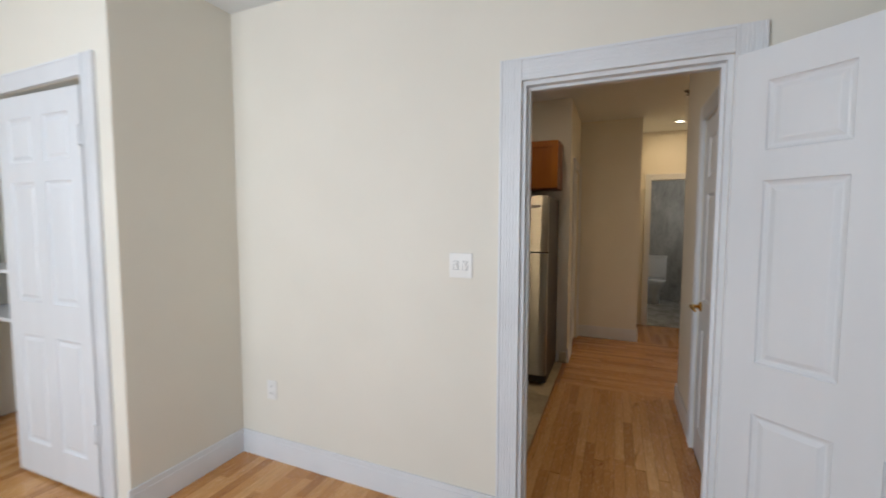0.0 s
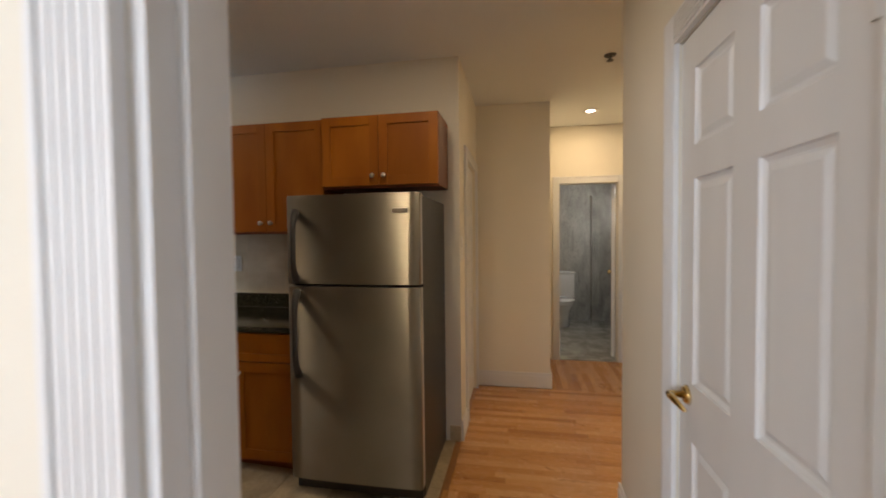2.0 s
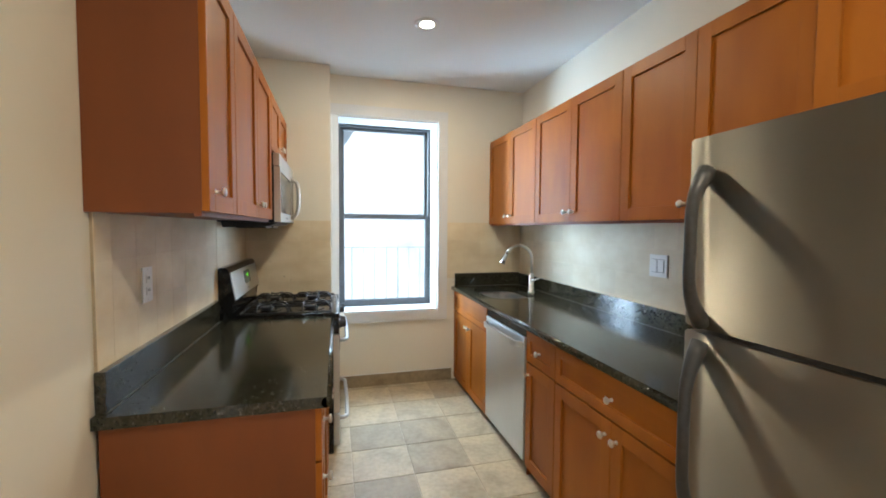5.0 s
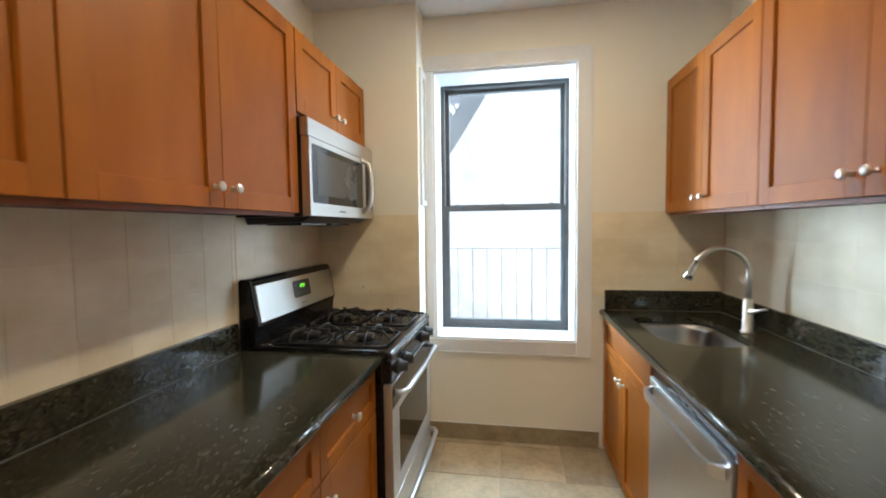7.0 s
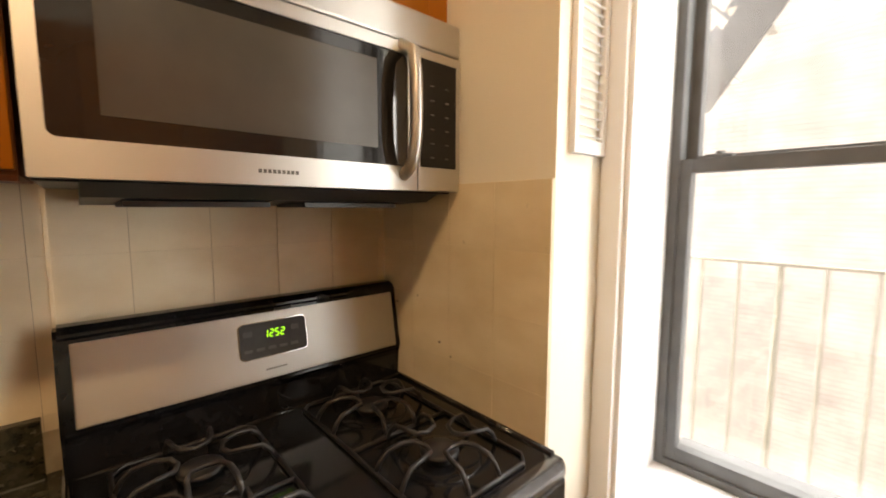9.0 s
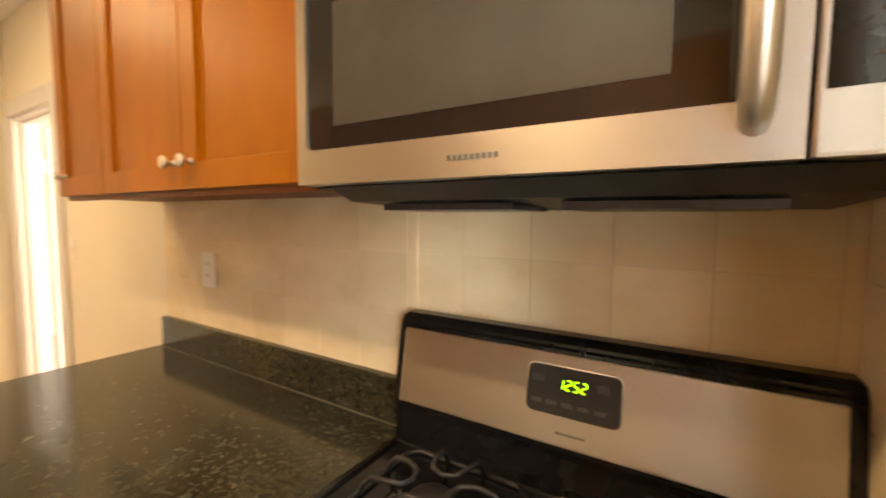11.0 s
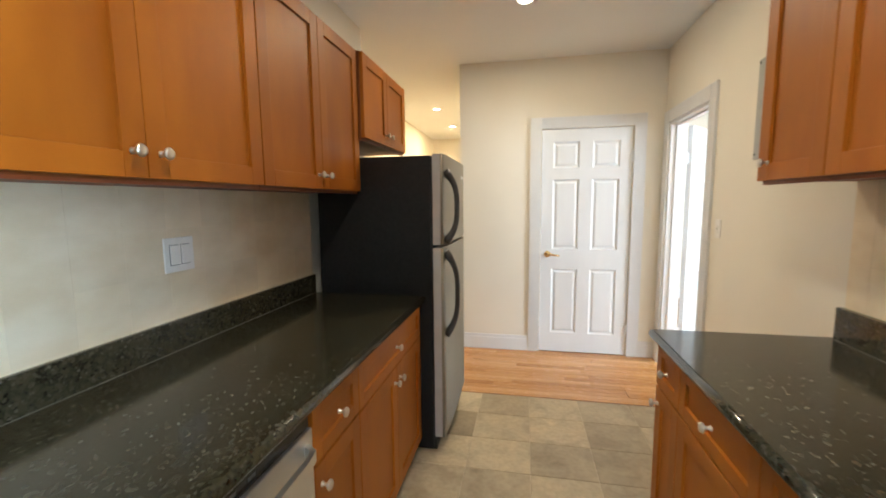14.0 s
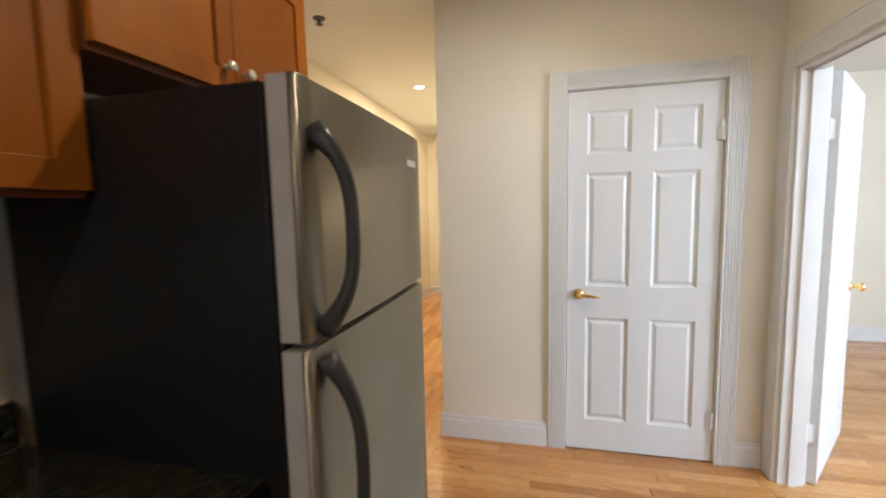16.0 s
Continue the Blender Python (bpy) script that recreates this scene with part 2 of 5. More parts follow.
def brick_paint():
    m = material("pale_painted_brick", (0.40, 0.385, 0.36), (0.58, 0.56, 0.525), 2.5, 0.9, patch=0.12, bump=0.004, bscale=40)
    nt, b = m.node_tree, m.node_tree.nodes["Principled BSDF"]
    N, L = nt.nodes.new, nt.links.new
    geo = N("ShaderNodeNewGeometry")
    mp = N("ShaderNodeMapping")
    mp.inputs["Rotation"].default_value = (radians(90), 0, 0)
    L(geo.outputs["Position"], mp.inputs["Vector"])
    br = N("ShaderNodeTexBrick")
    br.inputs["Scale"].default_value = 1.0
    br.inputs["Brick Width"].default_value, br.inputs["Row Height"].default_value = 0.21, 0.075
    br.inputs["Mortar Size"].default_value = 0.008
    br.inputs["Color1"].default_value, br.inputs["Color2"].default_value = (1, 1, 1, 1), (0.93, 0.93, 0.93, 1)
    br.inputs["Mortar"].default_value = (0.84, 0.84, 0.84, 1)
    L(mp.outputs[0], br.inputs["Vector"])
    mx = N("ShaderNodeMix")
    mx.data_type, mx.blend_type = "RGBA", "MULTIPLY"
    mx.inputs[0].default_value = 1.0
    L(b.inputs["Base Color"].links[0].from_socket, mx.inputs[6])
    L(br.outputs[0], mx.inputs[7])
    L(mx.outputs[2], b.inputs["Base Color"])
    return m


PAINT = material("cream_wall_paint", (0.765, 0.732, 0.64), (0.795, 0.762, 0.67), 2.2, 0.62, bump=0.0012, bscale=260, patch=0.02)
CEILING = material("white_ceiling_paint", (0.785, 0.815, 0.825), (0.81, 0.84, 0.85), 2.0, 0.7, bump=0.001, bscale=220, patch=0.02)
TRIM = material("white_gloss_trim", (0.725, 0.74, 0.755), (0.765, 0.78, 0.795), 5, 0.40, bump=0.0002, bscale=120, patch=0.02)
DOORW = material("white_door_paint", (0.70, 0.72, 0.74), (0.74, 0.76, 0.78), 8, 0.42, stretch=(1, 1, 0.15), bump=0.0005, bscale=160, bstretch=(1, 1, 0.06), patch=0.02)
CHERRY = material("reddish_maple", (0.275, 0.080, 0.005), (0.395, 0.134, 0.008), 5, 0.46, stretch=(1, 1, 0.35), bump=0.0003, bscale=240, bstretch=(1, 1, 0.05), rand=0.10, patch=0.15, coat=0.05)
CHERRY.node_tree.nodes["Principled BSDF"].inputs["Specular IOR Level"].default_value = 0.25
CHERRY.node_tree.nodes["Principled BSDF"].inputs["Coat Roughness"].default_value = 0.35
CHERRY_DARK = material("reddish_maple_edge", (0.20, 0.05, 0.015), (0.25, 0.07, 0.02), 9, 0.45, stretch=(1, 1, 0.12), patch=0.1)
# cabinet bodies: the same maple, darkened for the shade on their ends
CHERRY_SHADED = material("reddish_maple_shaded_side", (0.150, 0.040, 0.007), (0.20, 0.057, 0.010), 5, 0.5, stretch=(1, 1, 0.3), bump=0.0003, bscale=240, bstretch=(1, 1, 0.05), rand=0.05, patch=0.15)
GRANITE = granite()
FRIDGE_STEEL = material("satin_fridge_steel", (0.26, 0.24, 0.194), (0.305, 0.283, 0.233), 3, 0.42, metal=1.0, patch=0.04, rvar=0.03)
brush(FRIDGE_STEEL, 0.7)
STEEL = material("brushed_steel", (0.55, 0.54, 0.515), (0.61, 0.60, 0.57), 3, 0.44, metal=1.0, patch=0.04, rvar=0.03)
brush(STEEL, 0.6)
STEEL_PALE = material("pale_brushed_steel", (0.60, 0.61, 0.62), (0.66, 0.67, 0.68), 3, 0.32, metal=0.95, patch=0.03, rvar=0.03)
brush(STEEL_PALE, 0.5)
# satin steel with the shade inside the bowl put into its colour
SINKSTEEL = material("satin_sink_steel_shaded", (0.30, 0.30, 0.295), (0.36, 0.36, 0.35), 6, 0.30, metal=1.0, patch=0.06, rvar=0.05)
CHROME = material("chrome", (0.75, 0.74, 0.72), (0.8, 0.79, 0.77), 20, 0.10, metal=1.0, patch=0.02, rvar=0.04)
NICKEL = material("brushed_nickel", (0.72, 0.69, 0.64), (0.78, 0.75, 0.70), 40, 0.34, metal=1.0, patch=0.02)
BRASS = material("polished_brass", (0.75, 0.52, 0.20), (0.82, 0.60, 0.26), 30, 0.18, metal=1.0, patch=0.05)
BLACK = material("black_enamel", (0.006, 0.006, 0.007), (0.012, 0.012, 0.013), 30, 0.10, patch=0.1, rvar=0.04)
BLACK.node_tree.nodes["Principled BSDF"].inputs["Specular IOR Level"].default_value = 0.36
FRONT_ENAMEL = material("bright_black_enamel", (0.016, 0.017, 0.020), (0.022, 0.023, 0.027), 30, 0.22, patch=0.1, rvar=0.05, coat=0.6)
BLACK_SATIN = material("black_textured_steel", (0.008, 0.009, 0.011), (0.014, 0.015, 0.017), 60, 0.36, bump=0.0006, bscale=420, patch=0.08)
BLACK_SATIN.node_tree.nodes["Principled BSDF"].inputs["Specular IOR Level"].default_value = 0.3
BLACK_MATT = material("black_plastic", (0.015, 0.015, 0.016), (0.025, 0.025, 0.026), 50, 0.45, patch=0.1)
IRON = material("cast_iron", (0.010, 0.010, 0.012), (0.022, 0.022, 0.024), 80, 0.36, bump=0.0005, bscale=500, patch=0.1)
DARKGLASS = material("dark_oven_glass", (0.010, 0.010, 0.010), (0.016, 0.015, 0.014), 4, 0.06, patch=0.1, rvar=0.03)
MESHGLASS = material("microwave_window_mesh", (0.05, 0.047, 0.041), (0.07, 0.066, 0.058), 6, 0.16, patch=0.1)
HANDLE_GREY = material("dark_grey_handle_plastic", (0.035, 0.036, 0.038), (0.05, 0.05, 0.053), 60, 0.35, patch=0.05)
WALLTILE = material("beige_stone_wall_tile", (0.665, 0.56, 0.385), (0.805, 0.72, 0.555), 4.5, 0.50, stretch=(1, 1, 1.8), bump=0.0009, bscale=60, rand=0.045, patch=0.06, rvar=0.08)
WALLTILE.node_tree.nodes["Principled BSDF"].inputs["Specular IOR Level"].default_value = 0.3
GROUT = material("pale_grout", (0.67, 0.585, 0.43), (0.74, 0.66, 0.51), 30, 0.85, bump=0.001, bscale=300)
FLOORTILE = slate_tile()
FGROUT = material("floor_grout", (0.46, 0.39, 0.27), (0.54, 0.46, 0.33), 30, 0.9, bump=0.001, bscale=300)
OAK = oak("honey_oak_strip", "x")
OAK_Y = oak("honey_oak_strip_lengthwise", "y")
JOINT = material("dark_floor_joint", (0.26, 0.11, 0.03), (0.32, 0.14, 0.04), 20, 0.6)
MARBLE = veined_marble()
PORCELAIN = material("white_porcelain", (0.80, 0.80, 0.79), (0.84, 0.84, 0.83), 6, 0.10, patch=0.02, rvar=0.03)
PLATE = material("white_switch_plastic", (0.80, 0.79, 0.75), (0.84, 0.83, 0.80), 20, 0.35, patch=0.02)
SLOT = material("dark_slot", (0.05, 0.05, 0.05), (0.08, 0.08, 0.08), 20, 0.6)
# breaker panel enamel; also the painted shadow round switch toggles
PANELGREY = material("grey_enamel_and_switch_shadow", (0.34, 0.35, 0.34), (0.40, 0.41, 0.40), 10, 0.45, patch=0.05)
BRONZE = material("dark_bronze_window_frame", (0.075, 0.080, 0.085), (0.11, 0.115, 0.12), 14, 0.5, bump=0.0004, bscale=200, patch=0.1)
GLASS = pane_glass()
BRICK = brick_paint()
STAIRIRON = material("dark_stair_iron", (0.04, 0.041, 0.046), (0.065, 0.066, 0.072), 15, 0.7, patch=0.15)
IRONPAINT = material("grey_painted_iron", (0.17, 0.16, 0.14), (0.24, 0.225, 0.20), 15, 0.7, patch=0.15, bump=0.001, bscale=90)
TREADWOOD = material("weathered_tread", (0.22, 0.20, 0.18), (0.34, 0.31, 0.28), 12, 0.8, patch=0.2)
CONCRETE = material("yard_concrete", (0.40, 0.39, 0.37), (0.52, 0.51, 0.48), 2, 0.9, patch=0.2, bump=0.003, bscale=60)
LENS = glow("lamp_lens", (1.0, 0.86, 0.62), 4.0)


def pitted(m):
    """Small dark pits, one here and there, as in cut travertine."""
    nt, b = m.node_tree, m.node_tree.nodes["Principled BSDF"]
    N, L = nt.nodes.new, nt.links.new
    geo = N("ShaderNodeNewGeometry")
    wob = N("ShaderNodeTexNoise")
    wob.inputs["Scale"].default_value = 60.0
    L(geo.outputs["Position"], wob.inputs["Vector"])
    add = N("ShaderNodeVectorMath")
    add.operation = "MULTIPLY_ADD"
    add.inputs[1].default_value = (0.020, 0.020, 0.020)
    L(wob.outputs["Color"], add.inputs[0])
    L(geo.outputs["Position"], add.inputs[2])
    vo = N("ShaderNodeTexVoronoi")
    vo.inputs["Scale"].default_value = 21.0
    L(add.outputs[0], vo.inputs["Vector"])
    near = N("ShaderNodeMapRange")
    near.inputs[1].default_value, near.inputs[2].default_value = 0.115, 0.06
    L(vo.outputs["Distance"], near.inputs[0])
    sep = N("ShaderNodeSeparateColor")
    L(vo.outputs["Color"], sep.inputs[0])
    some = N("ShaderNodeMapRange")
    some.inputs[1].default_value, some.inputs[2].default_value = 0.80, 0.90
    L(sep.outputs[0], some.inputs[0])
    mul = N("ShaderNodeMath")
    mul.operation = "MULTIPLY"
    L(near.outputs[0], mul.inputs[0])
    L(some.outputs[0], mul.inputs[1])
    mx = N("ShaderNodeMix")
    mx.data_type = "RGBA"
    mx.inputs[7].default_value = (0.22, 0.175, 0.12, 1)
    L(mul.outputs[0], mx.inputs[0])
    L(b.inputs["Base Color"].links[0].from_socket, mx.inputs[6])
    L(mx.outputs[2], b.inputs["Base Color"])


pitted(WALLTILE)
GROUT_DARK = material("darker_tile_joint", (0.34, 0.28, 0.19), (0.46, 0.39, 0.28), 25, 0.9)
GREEN = glow("green_clock_digits", (0.30, 1.0, 0.04), 0.35)
EDGEGREY = material("grey_painted_door_edge", (0.42, 0.41, 0.40), (0.47, 0.46, 0.45), 12, 0.4, patch=0.04)
CAULK = material("pale_caulk_line", (0.075, 0.072, 0.058), (0.12, 0.115, 0.095), 40, 0.6)
DARKMARK = material("dark_print", (0.09, 0.085, 0.08), (0.12, 0.115, 0.105), 20, 0.7)
GREYMARK = material("grey_print", (0.045, 0.045, 0.045), (0.07, 0.07, 0.07), 20, 0.5)


# ---- building helpers ----
def bx(bm, x0, x1, y0, y1, z0, z1, r=0.0):
    """A box between two corners, its edges rounded by r."""
    g = bmesh.ops.create_cube(bm, size=1)
    vs = g["verts"]
    for v in vs:
        v.co = Vector(((x0 + x1) / 2 + v.co.x * (x1 - x0), (y0 + y1) / 2 + v.co.y * (y1 - y0), (z0 + z1) / 2 + v.co.z * (z1 - z0)))
    if r:
        es = list({e for v in vs for e in v.link_edges})
        bmesh.ops.bevel(bm, geom=es, offset=r, segments=2, profile=0.6, affect="EDGES", clamp_overlap=True)
    return bm


def box(*a, r=0.0):
    return bx(bmesh.new(), *a, r=r)


def rod(bm, pts, r, seg=10, cap=True):
    """A round bar swept along points; r may be one radius or one for each point."""
    pts = [Vector(p) for p in pts]
    rs = r if isinstance(r, (list, tuple)) else [r] * len(pts)
    rings, side = [], None
    for i, p in enumerate(pts):
        d = (pts[min(i + 1, len(pts) - 1)] - pts[max(i - 1, 0)]).normalized()
        if side is None:
            side = d.orthogonal().normalized()
        side = (side - d * side.dot(d)).normalized()
        up = d.cross(side)
        rings.append([bm.verts.new(p + rs[i] * (math.cos(a) * side + math.sin(a) * up)) for a in [2 * math.pi * k / seg for k in range(seg)]])
    for a, b in zip(rings, rings[1:]):
        for k in range(seg):
            bm.faces.new((a[k], a[(k + 1) % seg], b[(k + 1) % seg], b[k]))
    if cap:
        bm.faces.new(list(reversed(rings[0])))
        bm.faces.new(rings[-1])
    return bm


def bar(bm, pts, w, h, up=(0, 0, 1)):
    """A flat bar of width w and thickness h along points."""
    up = Vector(up)
    pts = [Vector(p) for p in pts]
    rings = []
    for i, p in enumerate(pts):
        d = (pts[min(i + 1, len(pts) - 1)] - pts[max(i - 1, 0)]).normalized()
        s = d.cross(up).normalized()
        u = s.cross(d)
        rings.append([bm.verts.new(p + a * s * w / 2 + b * u * h / 2) for a, b in ((-1, -1), (1, -1), (1, 1), (-1, 1))])
    for a, b in zip(rings, rings[1:]):
        for k in range(4):
            bm.faces.new((a[k], a[(k + 1) % 4], b[(k + 1) % 4], b[k]))
    bm.faces.new(list(reversed(rings[0])))
    bm.faces.new(rings[-1])
    return bm


def plate_with_hole(outer, inner, z0, z1):
    """A slab with the outline outer and a hole with the outline inner."""
    bm = bmesh.new()
    loops = []
    for pts in (outer, inner):
        vs = [bm.verts.new((x, y, z1)) for x, y in pts]
        loops += [bm.edges.new((a, b)) for a, b in zip(vs, vs[1:] + vs[:1])]
    bmesh.ops.triangle_fill(bm, use_beauty=True, use_dissolve=False, edges=loops)
    bmesh.ops.recalc_face_normals(bm, faces=bm.faces)
    g = bmesh.ops.extrude_face_region(bm, geom=list(bm.faces))
    for v in [e for e in g["geom"] if isinstance(e, bmesh.types.BMVert)]:
        v.co.z = z0
    bmesh.ops.recalc_face_normals(bm, faces=bm.faces)
    return bm


def rounded(x0, x1, y0, y1, r, n=6):
    pts = []
    for cx, cy, a0 in ((x1 - r, y1 - r, 0), (x0 + r, y1 - r, 90), (x0 + r, y0 + r, 180), (x1 - r, y0 + r, 270)):
        pts += [(cx + r * math.cos(radians(a0 + 90 * k / n)), cy + r * math.sin(radians(a0 + 90 * k / n))) for k in range(n + 1)]
    return pts


def round_slab(x0, x1, z0, z1, r, y0, y1):
    """An upright slab with rounded corners between y0 and y1."""
    bm = bmesh.new()
    ring = rounded(x0, x1, z0, z1, r, 4)
    a = [bm.verts.new((x, y0, z)) for x, z in ring]
    b = [bm.verts.new((x, y1, z)) for x, z in ring]
    for k in range(len(ring)):
        bm.faces.new((a[k], a[(k + 1) % len(ring)], b[(k + 1) % len(ring)], b[k]))
    bm.faces.new(a)
    bm.faces.new(b)
    return bm


def mesh_of(name, bm, mat, smooth=False):
    bmesh.ops.recalc_face_normals(bm, faces=bm.faces)
    me = bpy.data.meshes.new(name)
    bm.to_mesh(me)
    bm.free()
    me.materials.append(mat)
    if smooth:
        me.polygons.foreach_set("use_smooth", [True] * len(me.polygons))
    return me


def part(name, bm, mat, parent, label="", smooth=False):
    ob = new(name, mesh_of(name, bm, mat, smooth))
    ob.parent = parent
    return tagged(ob, label)


def thing(name, m, label, category, group=""):
    ob = new(name)
    ob.empty_display_size = 0.1
    ob.matrix_world = m
    return tagged(ob, label, category, group)


def structure(name, bm, mat, label=""):
    return tagged(new(name, mesh_of(name, bm, mat)), label, kind="structure")


def boxes(*rows):
    bm = bmesh.new()
    for r in rows:
        bx(bm, *r)
    return bm


# ---- structure ----
XR, YW, YJ, XJ = 2.30, 4.345, 4.155, 0.613      # sink wall, window wall, chimney breast face and side
WX = -0.168                                    # bedroom face of the wall between bedroom and kitchen
HX = -0.052                                    # its hall face at the doorway; from there it runs out to x = 0 at the counter
SKEW0, SKEW1 = 1.0, 2.178
DY0, DY1, DTOP = 0.108, 0.877, 2.052            # bedroom doorway
CX0, CX1, CTOP = 0.197, 0.972, 2.056            # closet doorway
WIN = (0.664, 1.508, 0.727, 2.350)              # kitchen window opening
SLOPE = 0.028                                  # the old kitchen floor rises towards the window


def floor_z(y):
    return max(0.0, (y - 0.96) * SLOPE)


def skewed(x_in, x_out0, x_out1, y0, y1, z0, z1):
    """A block whose far face runs from x_out0 at y0 to x_out1 at y1."""
    bm = bmesh.new()
    for z in (z0, z1):
        for x, y in ((x_in, y0), (x_out0, y0), (x_out1, y1), (x_in, y1)):
            bm.verts.new((x, y, z))
    bmesh.ops.convex_hull(bm, input=list(bm.verts))
    return bm


def hall_face(y):
    """Where the kitchen side of the west wall lies."""
    return HX * (1 - min(max((y - SKEW0) / (SKEW1 - SKEW0), 0), 1))


bm = skewed(WX, HX, 0.0, SKEW0, SKEW1, 0, CEIL)
for r in ((WX, HX, -2.5, DY0, 0, CEIL), (WX, HX, DY1, SKEW0, 0, CEIL), (WX, 0, SKEW1, 4.75, 0, CEIL), (WX, HX, DY0, DY1, DTOP, CEIL)):
    bx(bm, *r)
wall_west = structure("wall_west", bm, PAINT, "cream painted wall between bedroom and kitchen")
wall_closet = structure("wall_closet", boxes((HX, CX0, -0.12, 0, 0, CEIL), (CX1, 1.715, -0.12, 0, 0, CEIL), (CX0, CX1, -0.12, 0, CTOP, CEIL)), PAINT, "cream painted wall round the hall closet")
wall_corridor_west = structure("wall_corridor_west", boxes((1.60, 1.715, -4.3, -0.12, 0, CEIL)), PAINT, "cream painted wall along the corridor")
wall_closet_back = structure("wall_closet_back", boxes((HX, 1.60, -0.90, -0.80, 0, CEIL)), PAINT)
wall_breast = structure("wall_chimney_breast", boxes((0, XJ, YJ, 4.75, 0, CEIL)), PAINT, "cream painted projecting chimney breast")
wall_window = structure("wall_window", boxes((XJ, WIN[0], YW, 4.75, 0, CEIL), (WIN[1], 2.45, YW, 4.75, 0, CEIL), (WIN[0], WIN[1], YW, 4.75, 0, WIN[2]), (WIN[0], WIN[1], YW, 4.75, WIN[3], CEIL)), PAINT, "cream painted window wall")
wall_sink = structure("wall_sink", boxes((XR, 2.45, 0.92, YW, 0, CEIL)), PAINT, "cream painted wall behind sink and fridge")
wall_hall_north = structure("wall_hall_north", boxes((2.45, 2.62, 0.92, 1.04, 0, CEIL), (3.31, 3.53, 0.92, 1.04, 0, CEIL), (2.62, 3.31, 0.92, 1.04, 2.03, CEIL)), PAINT)
wall_hall_east = structure("wall_hall_east", boxes((3.41, 3.53, 0.235, 0.92, 0, CEIL), (3.53, 4.34, 0.235, 0.35, 0, CEIL)), PAINT, "cream painted wall in the hall")
wall_bath = structure("wall_bath", boxes((4.34, 4.46, 0.06, 0.5, 0, CEIL), (4.34, 4.46, -1.2, -0.57, 0, CEIL), (4.34, 4.46, -0.57, 0.06, 2.02, CEIL)), PAINT, "cream painted wall with the bathroom doorway")
wall_hall_south = structure("wall_hall_south", boxes((2.93, 4.34, -0.80, -0.68, 0, CEIL), (2.93, 3.05, -4.3, -0.80, 0, CEIL)), PAINT)
wall_corridor_end = structure("wall_corridor_end", boxes((1.60, 3.05, -4.4, -4.3, 0, CEIL)), PAINT)
wall_bath_room = structure("wall_bath_room", boxes((6.62, 6.72, -1.2, 0.5, 0, CEIL), (4.46, 6.62, 0.40, 0.5, 0, CEIL), (4.46, 5.5, -1.2, -1.08, 0, CEIL), (6.1, 6.62, -1.2, -1.08, 0, CEIL), (5.5, 6.1, -1.2, -1.08, 0, 1.5), (5.5, 6.1, -1.2, -1.08, 2.2, CEIL)), MARBLE, "grey veined marble bathroom wall")
wall_bed = structure("wall_bedroom", boxes((-4.1, -4.0, -2.6, 4.75, 0, 0.9), (-4.1, -4.0, -2.6, 4.75, 2.4, CEIL), (-4.1, -4.0, -2.6, -0.5, 0.9, 2.4), (-4.1, -4.0, 1.5, 4.75, 0.9, 2.4), (-4.0, WX, -2.6, -2.5, 0, CEIL), (-4.0, WX, 4.65, 4.75, 0, CEIL)), PAINT, "cream painted bedroom wall")
wall_bed_closet = structure("wall_bedroom_closet", boxes((-0.82, WX, 2.62, 2.72, 0, CEIL), (-0.82, -0.72, 2.72, 2.83, 0, CEIL), (-0.82, -0.72, 2.83, 4.65, 2.13, CEIL), (-0.82, -0.72, 4.45, 4.65, 0, 2.13)), PAINT, "cream painted bedroom closet wall")
ceiling = structure("ceiling", boxes((-4.1, 6.72, -4.5, 4.75, CEIL, CEIL + 0.15)), CEILING, "white painted ceiling")
floor = structure("floor_wood", boxes((-4.1, 0.0, -2.6, 4.75, -0.15, -0.004), (0.0, 4.40, -4.5, 0.96, -0.15, -0.004)), JOINT, "honey oak strip floor")
floor_bath = structure("floor_bath", boxes((4.40, 6.72, -1.2, 0.5, -0.15, 0.0)), MARBLE, "pale grey marble bathroom floor")
bm = bmesh.new()
for i, y in enumerate((0.96, 4.75)):
    for x in (0.0, 2.42):
        for z in (-0.15, floor_z(y) - 0.003):
            bm.verts.new((x, y, z))
bmesh.ops.convex_hull(bm, input=list(bm.verts))
floor_kitchen = structure("floor_kitchen", bm, FGROUT, "tan stone-look tiled kitchen floor")


def casing(name, axis, run, wall, out, length0, length1, flutes=5, width=0.095, reed=0.0166):
    """A fluted casing board: axis is the way it runs, run its near edge across, wall the face that it lies on, out the way it stands proud."""
    bm = bmesh.new()

    def put(a0, a1, d0, d1):
        w0, w1 = sorted((wall + out * d0, wall + out * d1))
        if axis == "zx":      # upright, across x, on a wall facing y
            bx(bm, a0, a1, w0, w1, length0, length1, r=0.0015)
        elif axis == "zy":    # upright, across y, on a wall facing x
            bx(bm, w0, w1, a0, a1, length0, length1, r=0.0015)
        elif axis == "xz":    # level along x, across z
            bx(bm, length0, length1, w0, w1, a0, a1, r=0.0015)
        else:                 # level along y, across z
            bx(bm, w0, w1, length0, length1, a0, a1, r=0.0015)
    put(run + 0.002, run + width - 0.002, 0.0, 0.014)
    length0, length1 = length0 - 0.0006, length1 + 0.0006
    put(run, run + 0.011, 0.0005, 0.019)
    put(run + width - 0.011, run + width, 0.0005, 0.019)
    step = (width - 0.028) / max(flutes, 1)
    for k in range(flutes):
        put(run + 0.014 + k * step + step * 0.14, run + 0.014 + k * step + step * 0.86, 0.013, reed)
    return structure(name, bm, TRIM, "white fluted door and window trim")


